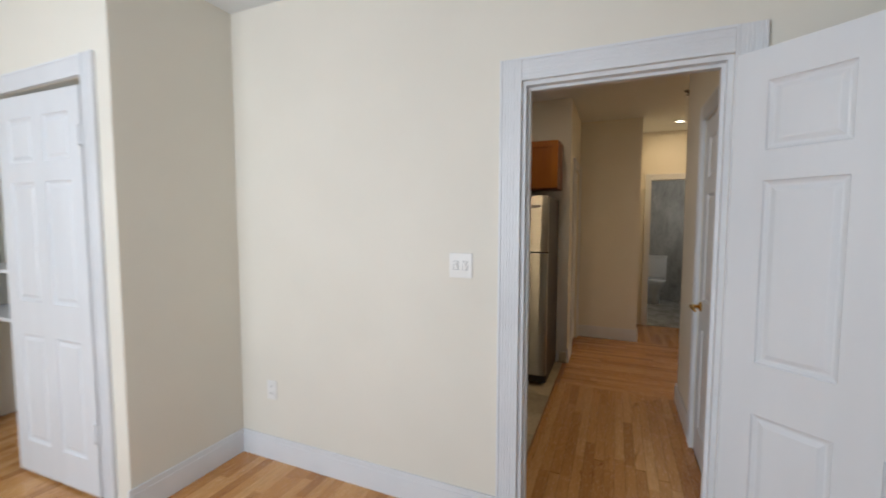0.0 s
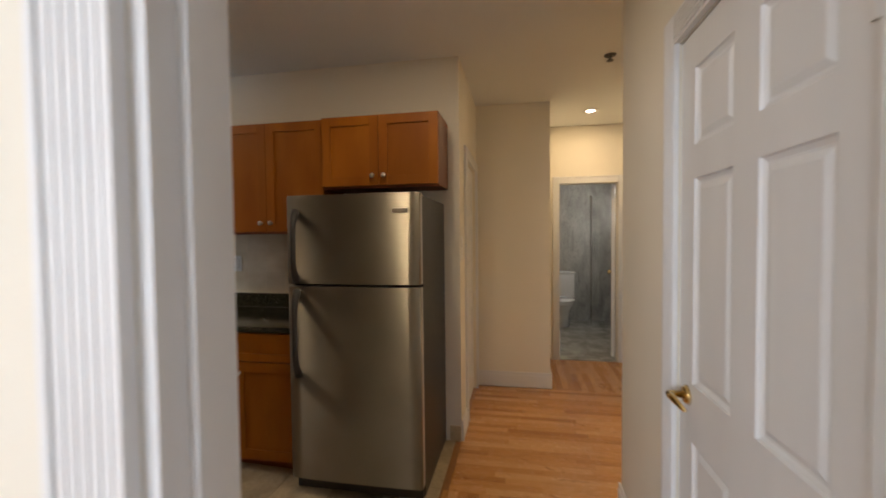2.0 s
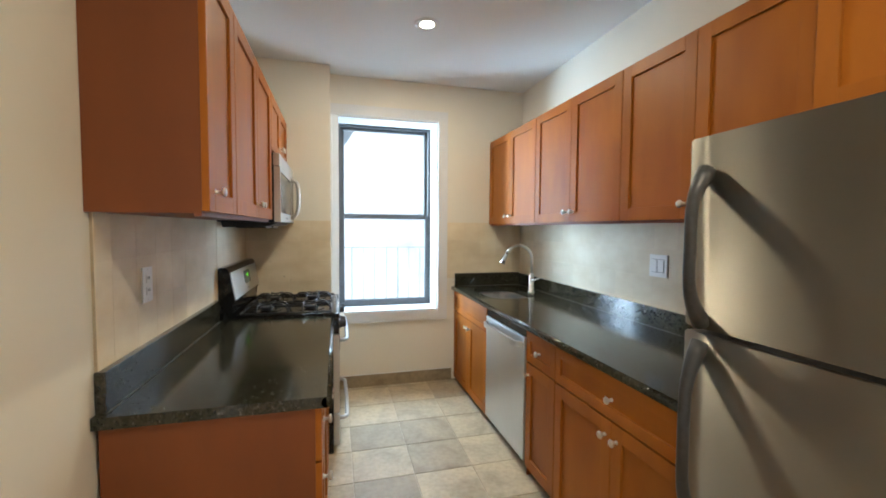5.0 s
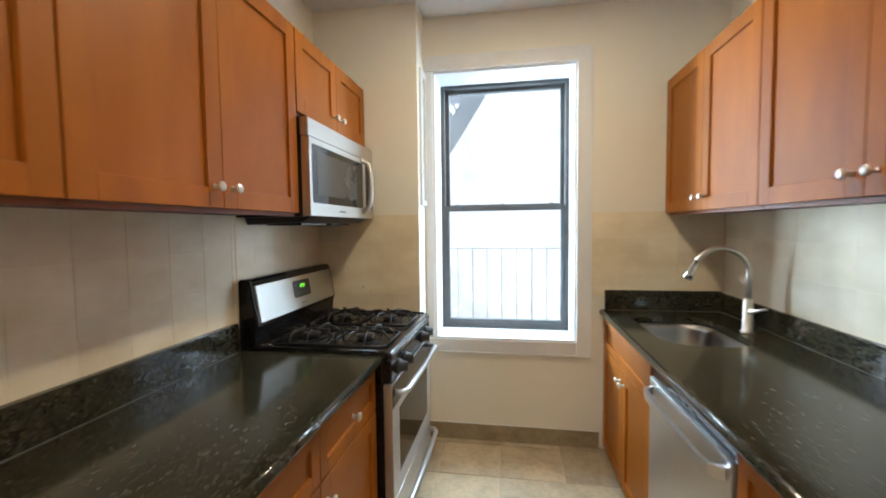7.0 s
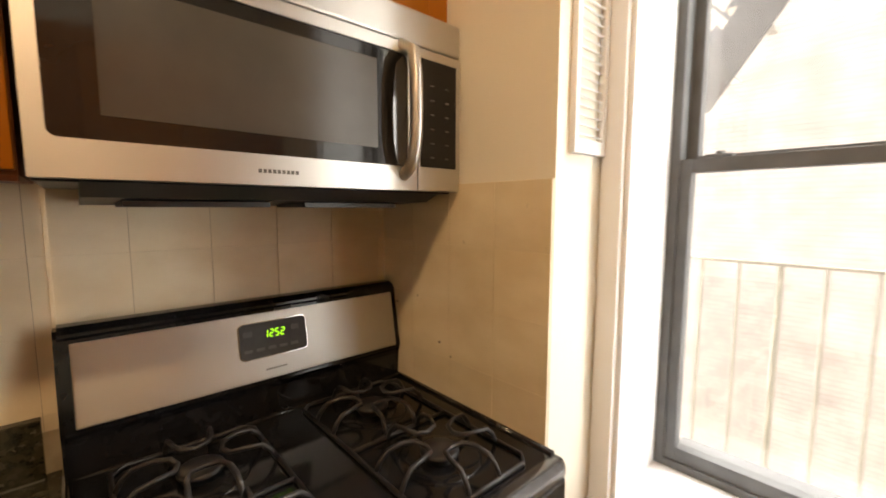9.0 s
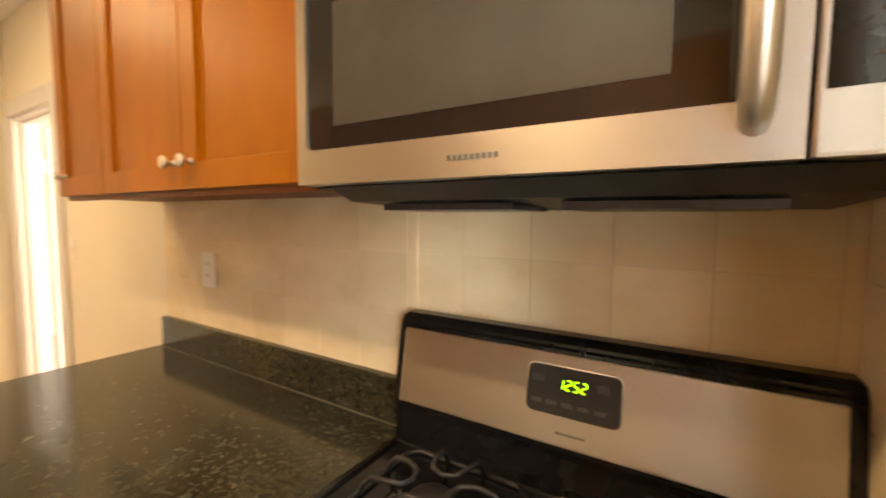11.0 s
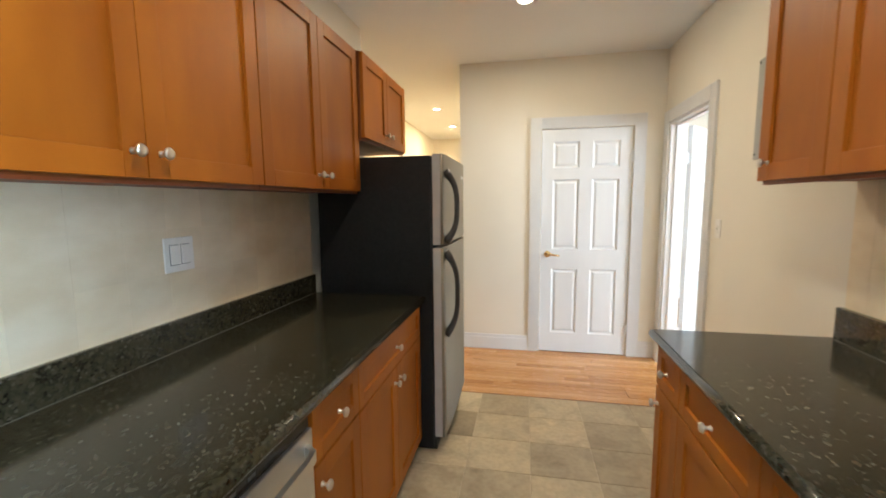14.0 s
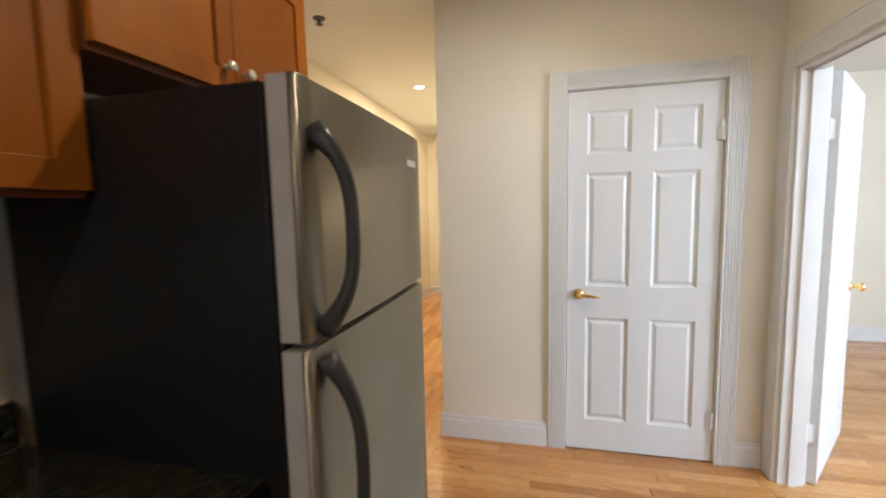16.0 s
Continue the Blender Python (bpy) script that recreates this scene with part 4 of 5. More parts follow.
# ---- appliances ----
def fridge():
    f = thing("refrigerator", pose(0, 0, 0), "stainless two-door top-freezer refrigerator with black sides", "refrigerator")
    y0, y1 = 1.016, 1.764
    part("body", box(1.602, 2.245, y0 + 0.004, y1 - 0.004, 0.035, 1.660, r=0.006), BLACK_SATIN, f, "black textured steel case")
    part("gasket", box(1.592, 1.604, y0 + 0.012, y1 - 0.012, 0.11, 1.655), BLACK_MATT, f)

    def front(name, z0, z1):
        bm = bmesh.new()
        ring = []
        for k in range(25):
            u = 0.014 + 0.972 * k / 24
            ring.append((1.537 - 0.007 * (1 - (2 * u - 1) ** 2), y0 + (y1 - y0) * u))
        turn = [(1.0, 1.0), (0.55, 0.93), (0.2, 0.72), (0.03, 0.38)]
        ring = [(1.5367 + 0.012 * a, y0 + 0.010 * (1 - b)) for a, b in turn] + ring + [(1.5367 + 0.012 * a, y1 - 0.010 * (1 - b)) for a, b in reversed(turn)]
        lo = [bm.verts.new((x, y, z0)) for x, y in ring] + [bm.verts.new((1.5495, y1, z0)), bm.verts.new((1.5495, y0, z0))]
        hi = [bm.verts.new((v.co.x, v.co.y, z1)) for v in lo]
        for k in range(len(lo)):
            bm.faces.new((lo[k], lo[(k + 1) % len(lo)], hi[(k + 1) % len(lo)], hi[k]))
        bm.faces.new(lo)
        bm.faces.new(hi)
        bmesh.ops.bevel(bm, geom=[e for e in bm.edges if abs(e.verts[0].co.z - e.verts[1].co.z) < 1e-4], offset=0.004, segments=2, affect="EDGES")
        d = part(name, bm, FRIDGE_STEEL, f, "brushed stainless door", True)
        part("door_edge", box(1.549, 1.592, y0 + 0.0005, y1 - 0.0005, z0 + 0.001, z1 - 0.001, r=0.003), EDGEGREY, d, "grey painted door edge")
        return d
    up, lo = front("freezer_door", 1.190, 1.668), front("fridge_door", 0.112, 1.175)

    def handle(parent, z0, z1, ylo):
        mid = (z0 + z1) / 2
        pts = []
        for k in range(17):
            s = -1 + 2 * k / 16
            pts.append((1.535 - 0.062 * (1 - abs(s) ** 3.2), ylo - 0.018 * (1 - s * s), mid + s * (z1 - z0) / 2))
        part("handle", rod(bmesh.new(), pts, [0.014 + 0.010 * abs(-1 + 2 * k / 16) ** 4 for k in range(17)], 12), HANDLE_GREY, parent, "dark grey curved handle", True)
    handle(up, 1.205, 1.580, y1 - 0.055)
    handle(lo, 0.690, 1.150, y1 - 0.055)
    part("badge", box(1.5312, 1.5352, 1.080, 1.163, 1.567, 1.588, r=0.0015), STEEL_PALE, up, "small nickel badge")
    part("kick_grille", box(1.585, 1.61, y0 + 0.01, y1 - 0.01, 0.035, 0.110), BLACK_MATT, f)
    part("top_hinge", box(1.55, 1.66, y0 + 0.02, y0 + 0.07, 1.652, 1.672, r=0.003), BLACK_MATT, f)
    for yy in (y0 + 0.06, y1 - 0.06):
        for xx in (1.66, 2.18):
            part("foot", rod(bmesh.new(), [(xx, yy, 0.0), (xx, yy, 0.036)], 0.018, 10), BLACK_MATT, f)


fridge()


def dishwasher():
    d = thing("dishwasher", pose(0, 0, RISE * 1.45), "stainless steel dishwasher with a bar handle", "dishwasher")
    y0, y1, x = 2.933, 3.534, 1.650
    part("body", box(x + 0.045, 2.25, y0 + 0.004, y1 - 0.004, 0.11, 0.872), BLACK_MATT, d)
    part("door", box(x + 0.008, x + 0.045, y0 + 0.003, y1 - 0.003, 0.125, 0.826, r=0.005), STEEL_PALE, d, "brushed stainless door")
    part("control_strip", box(x + 0.018, x + 0.05, y0 + 0.003, y1 - 0.003, 0.8265, 0.868, r=0.002), BLACK, d, "glossy black control strip")
    part("kick_plate", box(x + 0.075, x + 0.10, y0 + 0.004, y1 - 0.004, 0.0, 0.12), BLACK_MATT, d)
    pts = [(x + 0.010, y0 + 0.035, 0.782), (x - 0.022, y0 + 0.055, 0.782), (x - 0.030, y0 + 0.10, 0.782), (x - 0.033, (y0 + y1) / 2, 0.782), (x - 0.030, y1 - 0.10, 0.782), (x - 0.022, y1 - 0.055, 0.782), (x + 0.010, y1 - 0.035, 0.782)]
    part("handle", bar(bmesh.new(), pts, 0.014, 0.030), STEEL_PALE, d, "stainless bar handle")
    for k in range(3):
        yy = y0 + 0.22 + k * 0.06
        part("button", box(x + 0.0165, x + 0.020, yy, yy + 0.025, 0.842, 0.850), GREYMARK, d)


dishwasher()

RY0, RY1 = 3.389, 4.147
SEGMENTS = {"1": "bc", "2": "abged", "5": "afgcd"}


def digits(text, wide, high):
    """Seven-segment digits in the local x-z plane, facing -y."""
    bm = bmesh.new()
    t, x = high * 0.13, 0.0
    for ch in text:
        lines = {"a": ((0, 2), (1, 2)), "b": ((1, 2), (1, 1)), "c": ((1, 1), (1, 0)), "d": ((0, 0), (1, 0)), "e": ((0, 1), (0, 0)), "f": ((0, 2), (0, 1)), "g": ((0, 1), (1, 1))}
        for s in SEGMENTS[ch]:
            (a, b), (c, d) = lines[s]
            p, q = Vector((x + a * wide + b * high * 0.06, 0, b * high / 2)), Vector((x + c * wide + d * high * 0.06, 0, d * high / 2))
            bar(bm, [p.lerp(q, 0.1), p.lerp(q, 0.9)], t, 0.0008, up=(0, 1, 0))
        x += wide * 1.75
    return bm


def gas_range():
    r = thing("gas_range", pose(0, RY0, 0, 0, 0, 90), "black and stainless gas range with backguard clock", "range")
    w, fr = RY1 - RY0, -0.655
    part("body", box(0, w, fr + 0.025, -0.02, 0.04, 0.900, r=0.003), BLACK, r, "black enamel case")
    bm = box(0, w, fr - 0.005, -0.075, 0.898, 0.925, r=0.009)
    part("cooktop", bm, BLACK, r, "glossy black enamel cooktop")
    part("cooktop_front_trim", box(0.002, w - 0.002, fr - 0.014, fr + 0.034, 0.882, 0.926, r=0.017), FRONT_ENAMEL, r, "rounded glossy black front edge", True)
    # backguard
    bm = bmesh.new()
    prof = [(-0.02, 0.90), (-0.085, 0.90), (-0.078, 0.998), (-0.098, 1.016), (-0.068, 1.192), (-0.054, 1.208), (-0.012, 1.208), (-0.012, 0.90)]
    a = [bm.verts.new((0.0, y, z)) for y, z in prof]
    b = [bm.verts.new((w, y, z)) for y, z in prof]
    for k in range(len(prof)):
        bm.faces.new((a[k], a[(k + 1) % len(prof)], b[(k + 1) % len(prof)], b[k]))
    bm.faces.new(a)
    bm.faces.new(b)
    bmesh.ops.bevel(bm, geom=[e for e in bm.edges], offset=0.006, segments=2, affect="EDGES")
    guard = part("backguard", bm, BLACK, r, "black enamel backguard")
    tilt = math.degrees(math.atan2(0.029, 0.175))

    def on_guard(nm, bmx, mat, par, label=""):
        o = part(nm, bmx, mat, par, label)
        o.matrix_basis = pose(0, -0.0995, 1.016, -tilt)
        return o
    panel = on_guard("control_panel", box(0.022, w - 0.022, -0.004, 0.006, 0.008, 0.166, r=0.003), STEEL, r, "brushed stainless panel")
    clock = part("clock", round_slab(0.308, 0.465, 0.063, 0.145, 0.011, -0.0085, -0.003), BLACK_MATT, panel, "black clock window")
    part("clock_frame", round_slab(0.3055, 0.4665, 0.061, 0.147, 0.013, -0.0070, -0.003), CHROME, panel, "thin silver frame")
    dg = digits("1252", 0.0075, 0.0165)
    o = part("clock_digits", dg, GREEN, panel, "green lit digits 12:52")
    o.matrix_basis = pose(0.362, -0.0092, 0.108)
    for k in range(5):
        part("button", box(0.316 + k * 0.027, 0.334 + k * 0.027, -0.0093, -0.008, 0.078, 0.085), GREYMARK, panel)
    part("button", box(0.316, 0.336, -0.0093, -0.008, 0.115, 0.127), GREYMARK, panel)
    part("button", box(0.428, 0.446, -0.0093, -0.008, 0.115, 0.127), GREYMARK, panel)
    part("maker_mark", boxes(*((0.362 + k * 0.0056, 0.3655 + k * 0.0056, -0.0046, -0.0035, 0.029, 0.0335) for k in range(9))), DARKMARK, panel)
    # raised rim of the tray
    for x in (0.009, w - 0.009):
        part("cooktop_rim", rod(bmesh.new(), [(x, fr + 0.02, 0.924), (x, -0.09, 0.926)], 0.0085, 10), BLACK, r, "", True)
    part("cooktop_rim", rod(bmesh.new(), [(0.012, -0.098, 0.927), (w - 0.012, -0.098, 0.927)], 0.0085, 10), BLACK, r, "", True)
    # burners and grates
    for bxx in (0.192, w - 0.192):
        for byy in (-0.235, -0.490):
            bowl = part("burner_bowl", rod(bmesh.new(), [(bxx, byy, 0.9245), (bxx, byy, 0.9275), (bxx, byy, 0.9285)], [0.088, 0.080, 0.060], 28), BLACK, r, "shallow black drip bowl", True)
            part("burner", rod(bmesh.new(), [(bxx, byy, 0.927), (bxx, byy, 0.938), (bxx, byy, 0.939), (bxx, byy, 0.946), (bxx, byy, 0.949)], [0.034, 0.032, 0.040, 0.040, 0.033], 20), IRON, bowl, "burner cap", True)
        g = bmesh.new()
        hx, y0g, y1g, z = 0.128, -0.618, -0.107, 0.930
        frame_pts = [(bxx + x, y, z) for x, y in ((-hx + 0.02, y0g), (hx - 0.02, y0g), (hx, y0g + 0.02), (hx, y1g - 0.02), (hx - 0.02, y1g), (-hx + 0.02, y1g), (-hx, y1g - 0.02), (-hx, y0g + 0.02), (-hx + 0.02, y0g))]
        rod(g, frame_pts, 0.0045, 8)
        rod(g, [(bxx - hx, -0.3625, z), (bxx + hx, -0.3625, z)], 0.0045, 8)
        for byy in (-0.235, -0.490):
            for k in range(4):
                a = radians(90 * k)
                c, q = math.cos(a), math.sin(a)

                def at(rr, side, zz):
                    return (bxx + rr * c - side * q, byy + rr * q + side * c, zz)
                rod(g, [at(0.126, -0.040, z), at(0.116, -0.039, 0.950), at(0.100, -0.037, 0.966), at(0.070, -0.034, 0.970), at(0.044, -0.024, 0.968), at(0.036, 0.0, 0.966),
                        at(0.044, 0.024, 0.968), at(0.070, 0.034, 0.970), at(0.100, 0.037, 0.966), at(0.116, 0.039, 0.950), at(0.126, 0.040, z)], 0.0048, 8)
        part("grate", g, IRON, r, "black wire-loop burner grate", True)
    # front: knobs, door, drawer
    part("control_front", box(0.004, w - 0.004, fr - 0.010, fr + 0.03, 0.800, 0.884, r=0.004), BLACK, r, "black front control panel")
    for kx in (0.10, 0.20, w - 0.20, w - 0.10):
        kn = part("knob", rod(bmesh.new(), [(kx, fr - 0.008, 0.842), (kx, fr - 0.020, 0.842), (kx, fr - 0.022, 0.842), (kx, fr - 0.046, 0.842)], [0.031, 0.031, 0.025, 0.021], 20), BLACK_MATT, r, "black burner knob", True)
        part("grip", box(kx - 0.006, kx + 0.006, fr - 0.052, fr - 0.036, 0.822, 0.862, r=0.003), BLACK_MATT, kn)
    door = part("oven_door", box(0.004, w - 0.004, fr - 0.012, fr + 0.026, 0.315, 0.795, r=0.005), STEEL, r, "stainless oven door")
    part("window", box(0.10, w - 0.10, fr - 0.0135, fr - 0.009, 0.39, 0.665, r=0.002), DARKGLASS, door, "dark oven window")
    part("door_top_band", box(0.006, w - 0.006, fr - 0.0135, fr - 0.009, 0.70, 0.792), DARKGLASS, door)

    def pull(z, par):
        rod_pts = [(0.045, fr - 0.008, z), (0.047, fr - 0.040, z), (0.075, fr - 0.056, z), (w / 2, fr - 0.062, z), (w - 0.075, fr - 0.056, z), (w - 0.047, fr - 0.040, z), (w - 0.045, fr - 0.008, z)]
        part("handle", rod(bmesh.new(), rod_pts, 0.0125, 12), STEEL_PALE, par, "stainless bar handle", True)
    pull(0.752, door)
    drawer = part("drawer", box(0.004, w - 0.004, fr - 0.010, fr + 0.026, 0.115, 0.305, r=0.005), STEEL, r, "stainless storage drawer")
    pull(0.268, drawer)
    for lx in (0.05, w - 0.05):
        for ly in (-0.10, fr + 0.08):
            part("leg", rod(bmesh.new(), [(lx, ly, floor_z(3.7) - 0.005), (lx, ly, 0.105)], 0.016, 10), BLACK_MATT, r)


gas_range()


def microwave():
    m = thing("microwave", pose(0, 3.393, 0, 0, 0, 90), "stainless over-range microwave with dark window", "microwave")
    w, z0, z1, d = 0.757, 1.466, 1.862, -0.345
    part("body", box(0.002, w - 0.002, d + 0.035, -0.012, z0, z1, r=0.003), BLACK_SATIN, m, "black steel case")
    part("vent_strip", box(0.001, w - 0.001, d + 0.002, d + 0.04, 1.787, z1 - 0.002, r=0.006), STEEL, m, "stainless vent strip")
    dw = 0.622
    door = part("door", plate_front(0.001, dw, z0 + 0.004, 1.783, 0.022, 0.598, 1.522, 1.760, d), STEEL, m, "stainless door frame")
    part("window", box(0.020, 0.600, d + 0.004, d + 0.012, 1.520, 1.762), DARKGLASS, door, "dark glass")
    part("screen", box(0.078, 0.522, d + 0.003, d + 0.0042, 1.556, 1.735, r=0.0005), MESHGLASS, door, "grey mesh screen")
    part("maker_mark", boxes(*((0.280 + k * 0.0080, 0.2855 + k * 0.0080, d - 0.0008, d + 0.001, 1.4905, 1.4970) for k in range(9))), DARKMARK, door)
    zs = [1.500, 1.512, 1.535, 1.58, 1.645, 1.71, 1.755, 1.767, 1.782]
    pts = [(0.588, d + 0.012, zs[0]), (0.586, d - 0.015, zs[1]), (0.584, d - 0.038, zs[2]), (0.583, d - 0.048, zs[3]), (0.583, d - 0.050, zs[4]), (0.583, d - 0.048, zs[5]), (0.584, d - 0.038, zs[6]), (0.586, d - 0.015, zs[7]), (0.588, d + 0.012, zs[8])]
    part("handle", rod(bmesh.new(), pts, 0.0135, 14), STEEL, door, "curved stainless handle", True)
    cp = part("control_panel", box(dw + 0.003, w - 0.001, d, d + 0.036, z0 + 0.004, 1.783, r=0.004), STEEL, m, "stainless control side")
    part("keypad", box(dw + 0.010, w - 0.016, d - 0.0012, d + 0.004, 1.524, 1.762, r=0.0006), BLACK, cp, "black keypad glass")
    for i in range(6):
        for j in range(2):
            part("key_mark", box(dw + 0.038 + j * 0.045, dw + 0.050 + j * 0.045, d - 0.0018, d - 0.001, 1.545 + i * 0.032, 1.548 + i * 0.032), GREYMARK, cp)
    bm = bmesh.new()
    prof = [(d + 0.02, z0 + 0.001), (d + 0.07, z0 - 0.020), (-0.03, z0 - 0.030), (-0.02, z0 + 0.001)]
    a = [bm.verts.new((0.05, y, z)) for y, z in prof]
    b = [bm.verts.new((w - 0.05, y, z)) for y, z in prof]
    for k in range(4):
        bm.faces.new((a[k], a[(k + 1) % 4], b[(k + 1) % 4], b[k]))
    bm.faces.new(a)
    bm.faces.new(b)
    part("underside", bm, BLACK_MATT, m, "black underside with filters")
    for k in range(2):
        part("filter", box(0.10 + k * 0.30, 0.33 + k * 0.30, -0.25, -0.09, z0 - 0.034, z0 - 0.024), IRON, m)


def plate_front(x0, x1, z0, z1, hx0, hx1, hz0, hz1, y):
    """An upright plate with a rounded window hole, 30 mm deep, its face at y."""
    flat = plate_with_hole([(x0, z0), (x1, z0), (x1, z1), (x0, z1)], rounded(hx0, hx1, hz0, hz1, 0.012, 4), 0.0, 0.034)
    for v in flat.verts:
        v.co = Vector((v.co.x, y + v.co.z, v.co.y))
    return flat


microwave()


# ---- windows ----
def sash_window():
    win = structure("window_1", box(WIN[0] + 0.002, WIN[0] + 0.034, 4.578, 4.69, WIN[2] + 0.012, WIN[3] - 0.001), BRONZE, "dark bronze double-hung kitchen window")

    def fr(nm, bmx, mat=BRONZE, par=win):
        return part(nm, bmx, mat, par)
    x0, x1, z0, z1 = WIN[0] + 0.002, WIN[1] - 0.002, WIN[2] + 0.012, WIN[3] - 0.001
    fr("window_frame", box(x1 - 0.032, x1, 4.578, 4.69, z0, z1, r=0.002))
    fr("window_frame", box(x0 + 0.032, x1 - 0.032, 4.578, 4.69, z1 - 0.028, z1, r=0.002))
    fr("window_frame", box(x0 + 0.032, x1 - 0.032, 4.578, 4.73, z0, z0 + 0.022, r=0.002))

    def sash(nm, y0, y1, s0, s1, rail0, rail1):
        bm = box(x0 + 0.030, x0 + 0.058, y0, y1, s0, s1, r=0.002)
        bx(bm, x1 - 0.058, x1 - 0.030, y0, y1, s0, s1, r=0.002)
        bx(bm, x0 + 0.058, x1 - 0.058, y0, y1, s0, s0 + rail0, r=0.002)
        bx(bm, x0 + 0.058, x1 - 0.058, y0, y1, s1 - rail1, s1, r=0.002)
        s = fr(nm, bm)
        g = fr("pane", box(x0 + 0.056, x1 - 0.056, (y0 + y1) / 2 - 0.002, (y0 + y1) / 2 + 0.002, s0 + rail0 - 0.003, s1 - rail1 + 0.003), GLASS, s)
        g.visible_shadow = False
        return s
    lower = sash("lower_sash", 4.585, 4.620, z0 + 0.018, 1.553, 0.040, 0.034)
    sash("upper_sash", 4.630, 4.665, 1.530, z1 - 0.020, 0.034, 0.030)
    for lx in (0.78, 1.08, 1.39):
        bm = box(lx - 0.028, lx + 0.028, 4.582, 4.610, 1.553, 1.561, r=0.002)
        rod(bm, [(lx, 4.596, 1.560), (lx, 4.596, 1.568)], 0.010, 10)
        part("sash_lock", bm, BRONZE, lower)


sash_window()
# grille on the side of the chimney breast
gr = thing("wall_grille", pose(0, 0, 0), "white painted louvred wall grille by the window", "grille")
bm = bmesh.new()
for a in ((YJ + 0.045, YJ + 0.060, 1.545, 2.33), (YW - 0.030, YW - 0.014, 1.545, 2.33), (YJ + 0.060, YW - 0.030, 1.545, 1.575), (YJ + 0.060, YW - 0.030, 2.30, 2.33)):
    bx(bm, XJ, XJ + 0.014, *a, r=0.002)
part("frame", bm, TRIM, gr)
for k in range(36):
    z = 1.585 + k * 0.0195
    part("slat", bar(bmesh.new(), [(XJ + 0.006, YJ + 0.060, z), (XJ + 0.006, YW - 0.030, z)], 0.008, 0.0025, up=(0.5, 0, 1)), TRIM, gr)


# ---- outside the kitchen window ----
ground = structure("ground", boxes((-300, 300, -300, 300, -6.3, -6.2)), CONCRETE, "grey concrete yard and ground")
opp = thing("opposite_building", pose(0, 11.2, -6.2), "pale painted brick building across the yard in sun", "building")
part("wall", boxes((-14, 16, 0, 8, 0, 17)), BRICK, opp)
part("roof", boxes((-14.2, 16.2, -0.2, 8.2, 17, 17.3)), CONCRETE, opp)
esc = thing("fire_escape_balcony", pose(0, 0, 0), "grey painted iron fire escape railing and platform", "fire escape")
part("top_rail", bar(bmesh.new(), [(-0.7, 5.30, 1.232), (2.9, 5.30, 1.232)], 0.035, 0.010), IRONPAINT, esc)
part("bottom_rail", bar(bmesh.new(), [(-0.7, 5.30, 0.30), (2.9, 5.30, 0.30)], 0.035, 0.010), IRONPAINT, esc)
for k in range(29):
    x = -0.66 + k * 0.1225
    part("baluster", rod(bmesh.new(), [(x, 5.30, 0.20), (x, 5.30, 1.230)], 0.0062 if k % 4 else 0.011, 6), IRONPAINT, esc)
for k in range(7):
    y = 4.80 + k * 0.085
    part("platform_slat", bar(bmesh.new(), [(-0.7, y, 0.185), (2.9, y, 0.185)], 0.045, 0.010), IRONPAINT, esc)
for x in (-0.6, 1.1, 2.8):
    part("bracket", bar(bmesh.new(), [(x, 4.755, 0.17), (x, 5.33, 0.17)], 0.03, 0.02), IRONPAINT, esc)
stair = thing("fire_escape_stair", pose(0, 0, 0), "grey painted iron fire escape stair with open treads", "stair")
sd = Vector((0.545, 0, 0.838)).normalized()
for nm, px, py in (("stringer", 0.36, 5.72), ("stringer", 0.16, 6.22)):
    p = Vector((px, py, 1.93)) if py < 6 else Vector((px, py, 2.10))
    part(nm, bar(bmesh.new(), [p, p + sd * 3.4], 0.012, 0.17, up=(-0.838, 0, 0.545)), STAIRIRON, stair)
for k in range(12):
    p = Vector((0.29, 5.97, 2.02)) + sd * (0.12 + 0.262 * k)
    for j in range(3):
        part("tread_slat", bar(bmesh.new(), [(p.x - 0.07 + j * 0.07, 5.73, p.z), (p.x - 0.07 + j * 0.07, 6.21, p.z)], 0.045, 0.012), TREADWOOD, stair)
for px, pz in ((0.36, 1.9), (1.9, 4.3)):
    for py in (5.72, 6.22):
        part("post", rod(bmesh.new(), [(px - 1.9 if px < 1 else px, py, -6.2), (px - 1.9 if px < 1 else px, py, pz + 0.4)], 0.02, 6), STAIRIRON, stair)
part("handrail", rod(bmesh.new(), [Vector((-0.05, 5.72, 2.55)), Vector((-0.05, 5.72, 2.55)) + sd * 3.2], 0.014, 8), STAIRIRON, stair)
for q in (0.35, 1.7, 3.0):
    b0 = Vector((0.36, 5.72, 1.93)) + sd * q
    part("baluster", rod(bmesh.new(), [b0, Vector((-0.05, 5.72, 2.55)) + sd * (q - 0.1)], 0.008, 6), STAIRIRON, stair)


# ---- small fittings ----
for lx, ly in LAMPS:
    rl = thing("recessed_light", pose(lx, ly, CEIL), "round white recessed ceiling light, lit warm", "ceiling light", "recessed ceiling lights")
    bm = bmesh.new()
    prev = None
    for rr, z in ((0.080, 0.0), (0.078, -0.004), (0.056, -0.007), (0.043, -0.003)):
        ring = [bm.verts.new((rr * math.cos(2 * math.pi * k / 28), rr * math.sin(2 * math.pi * k / 28), z)) for k in range(28)]
        if prev:
            for k in range(28):
                bm.faces.new((prev[k], prev[(k + 1) % 28], ring[(k + 1) % 28], ring[k]))
        prev = ring
    part("trim_ring", bm, TRIM, rl, "", True)
    part("lens", rod(bmesh.new(), [(0, 0, -0.0005), (0, 0, -0.004)], 0.0435, 24), LENS, rl, "glowing lens")

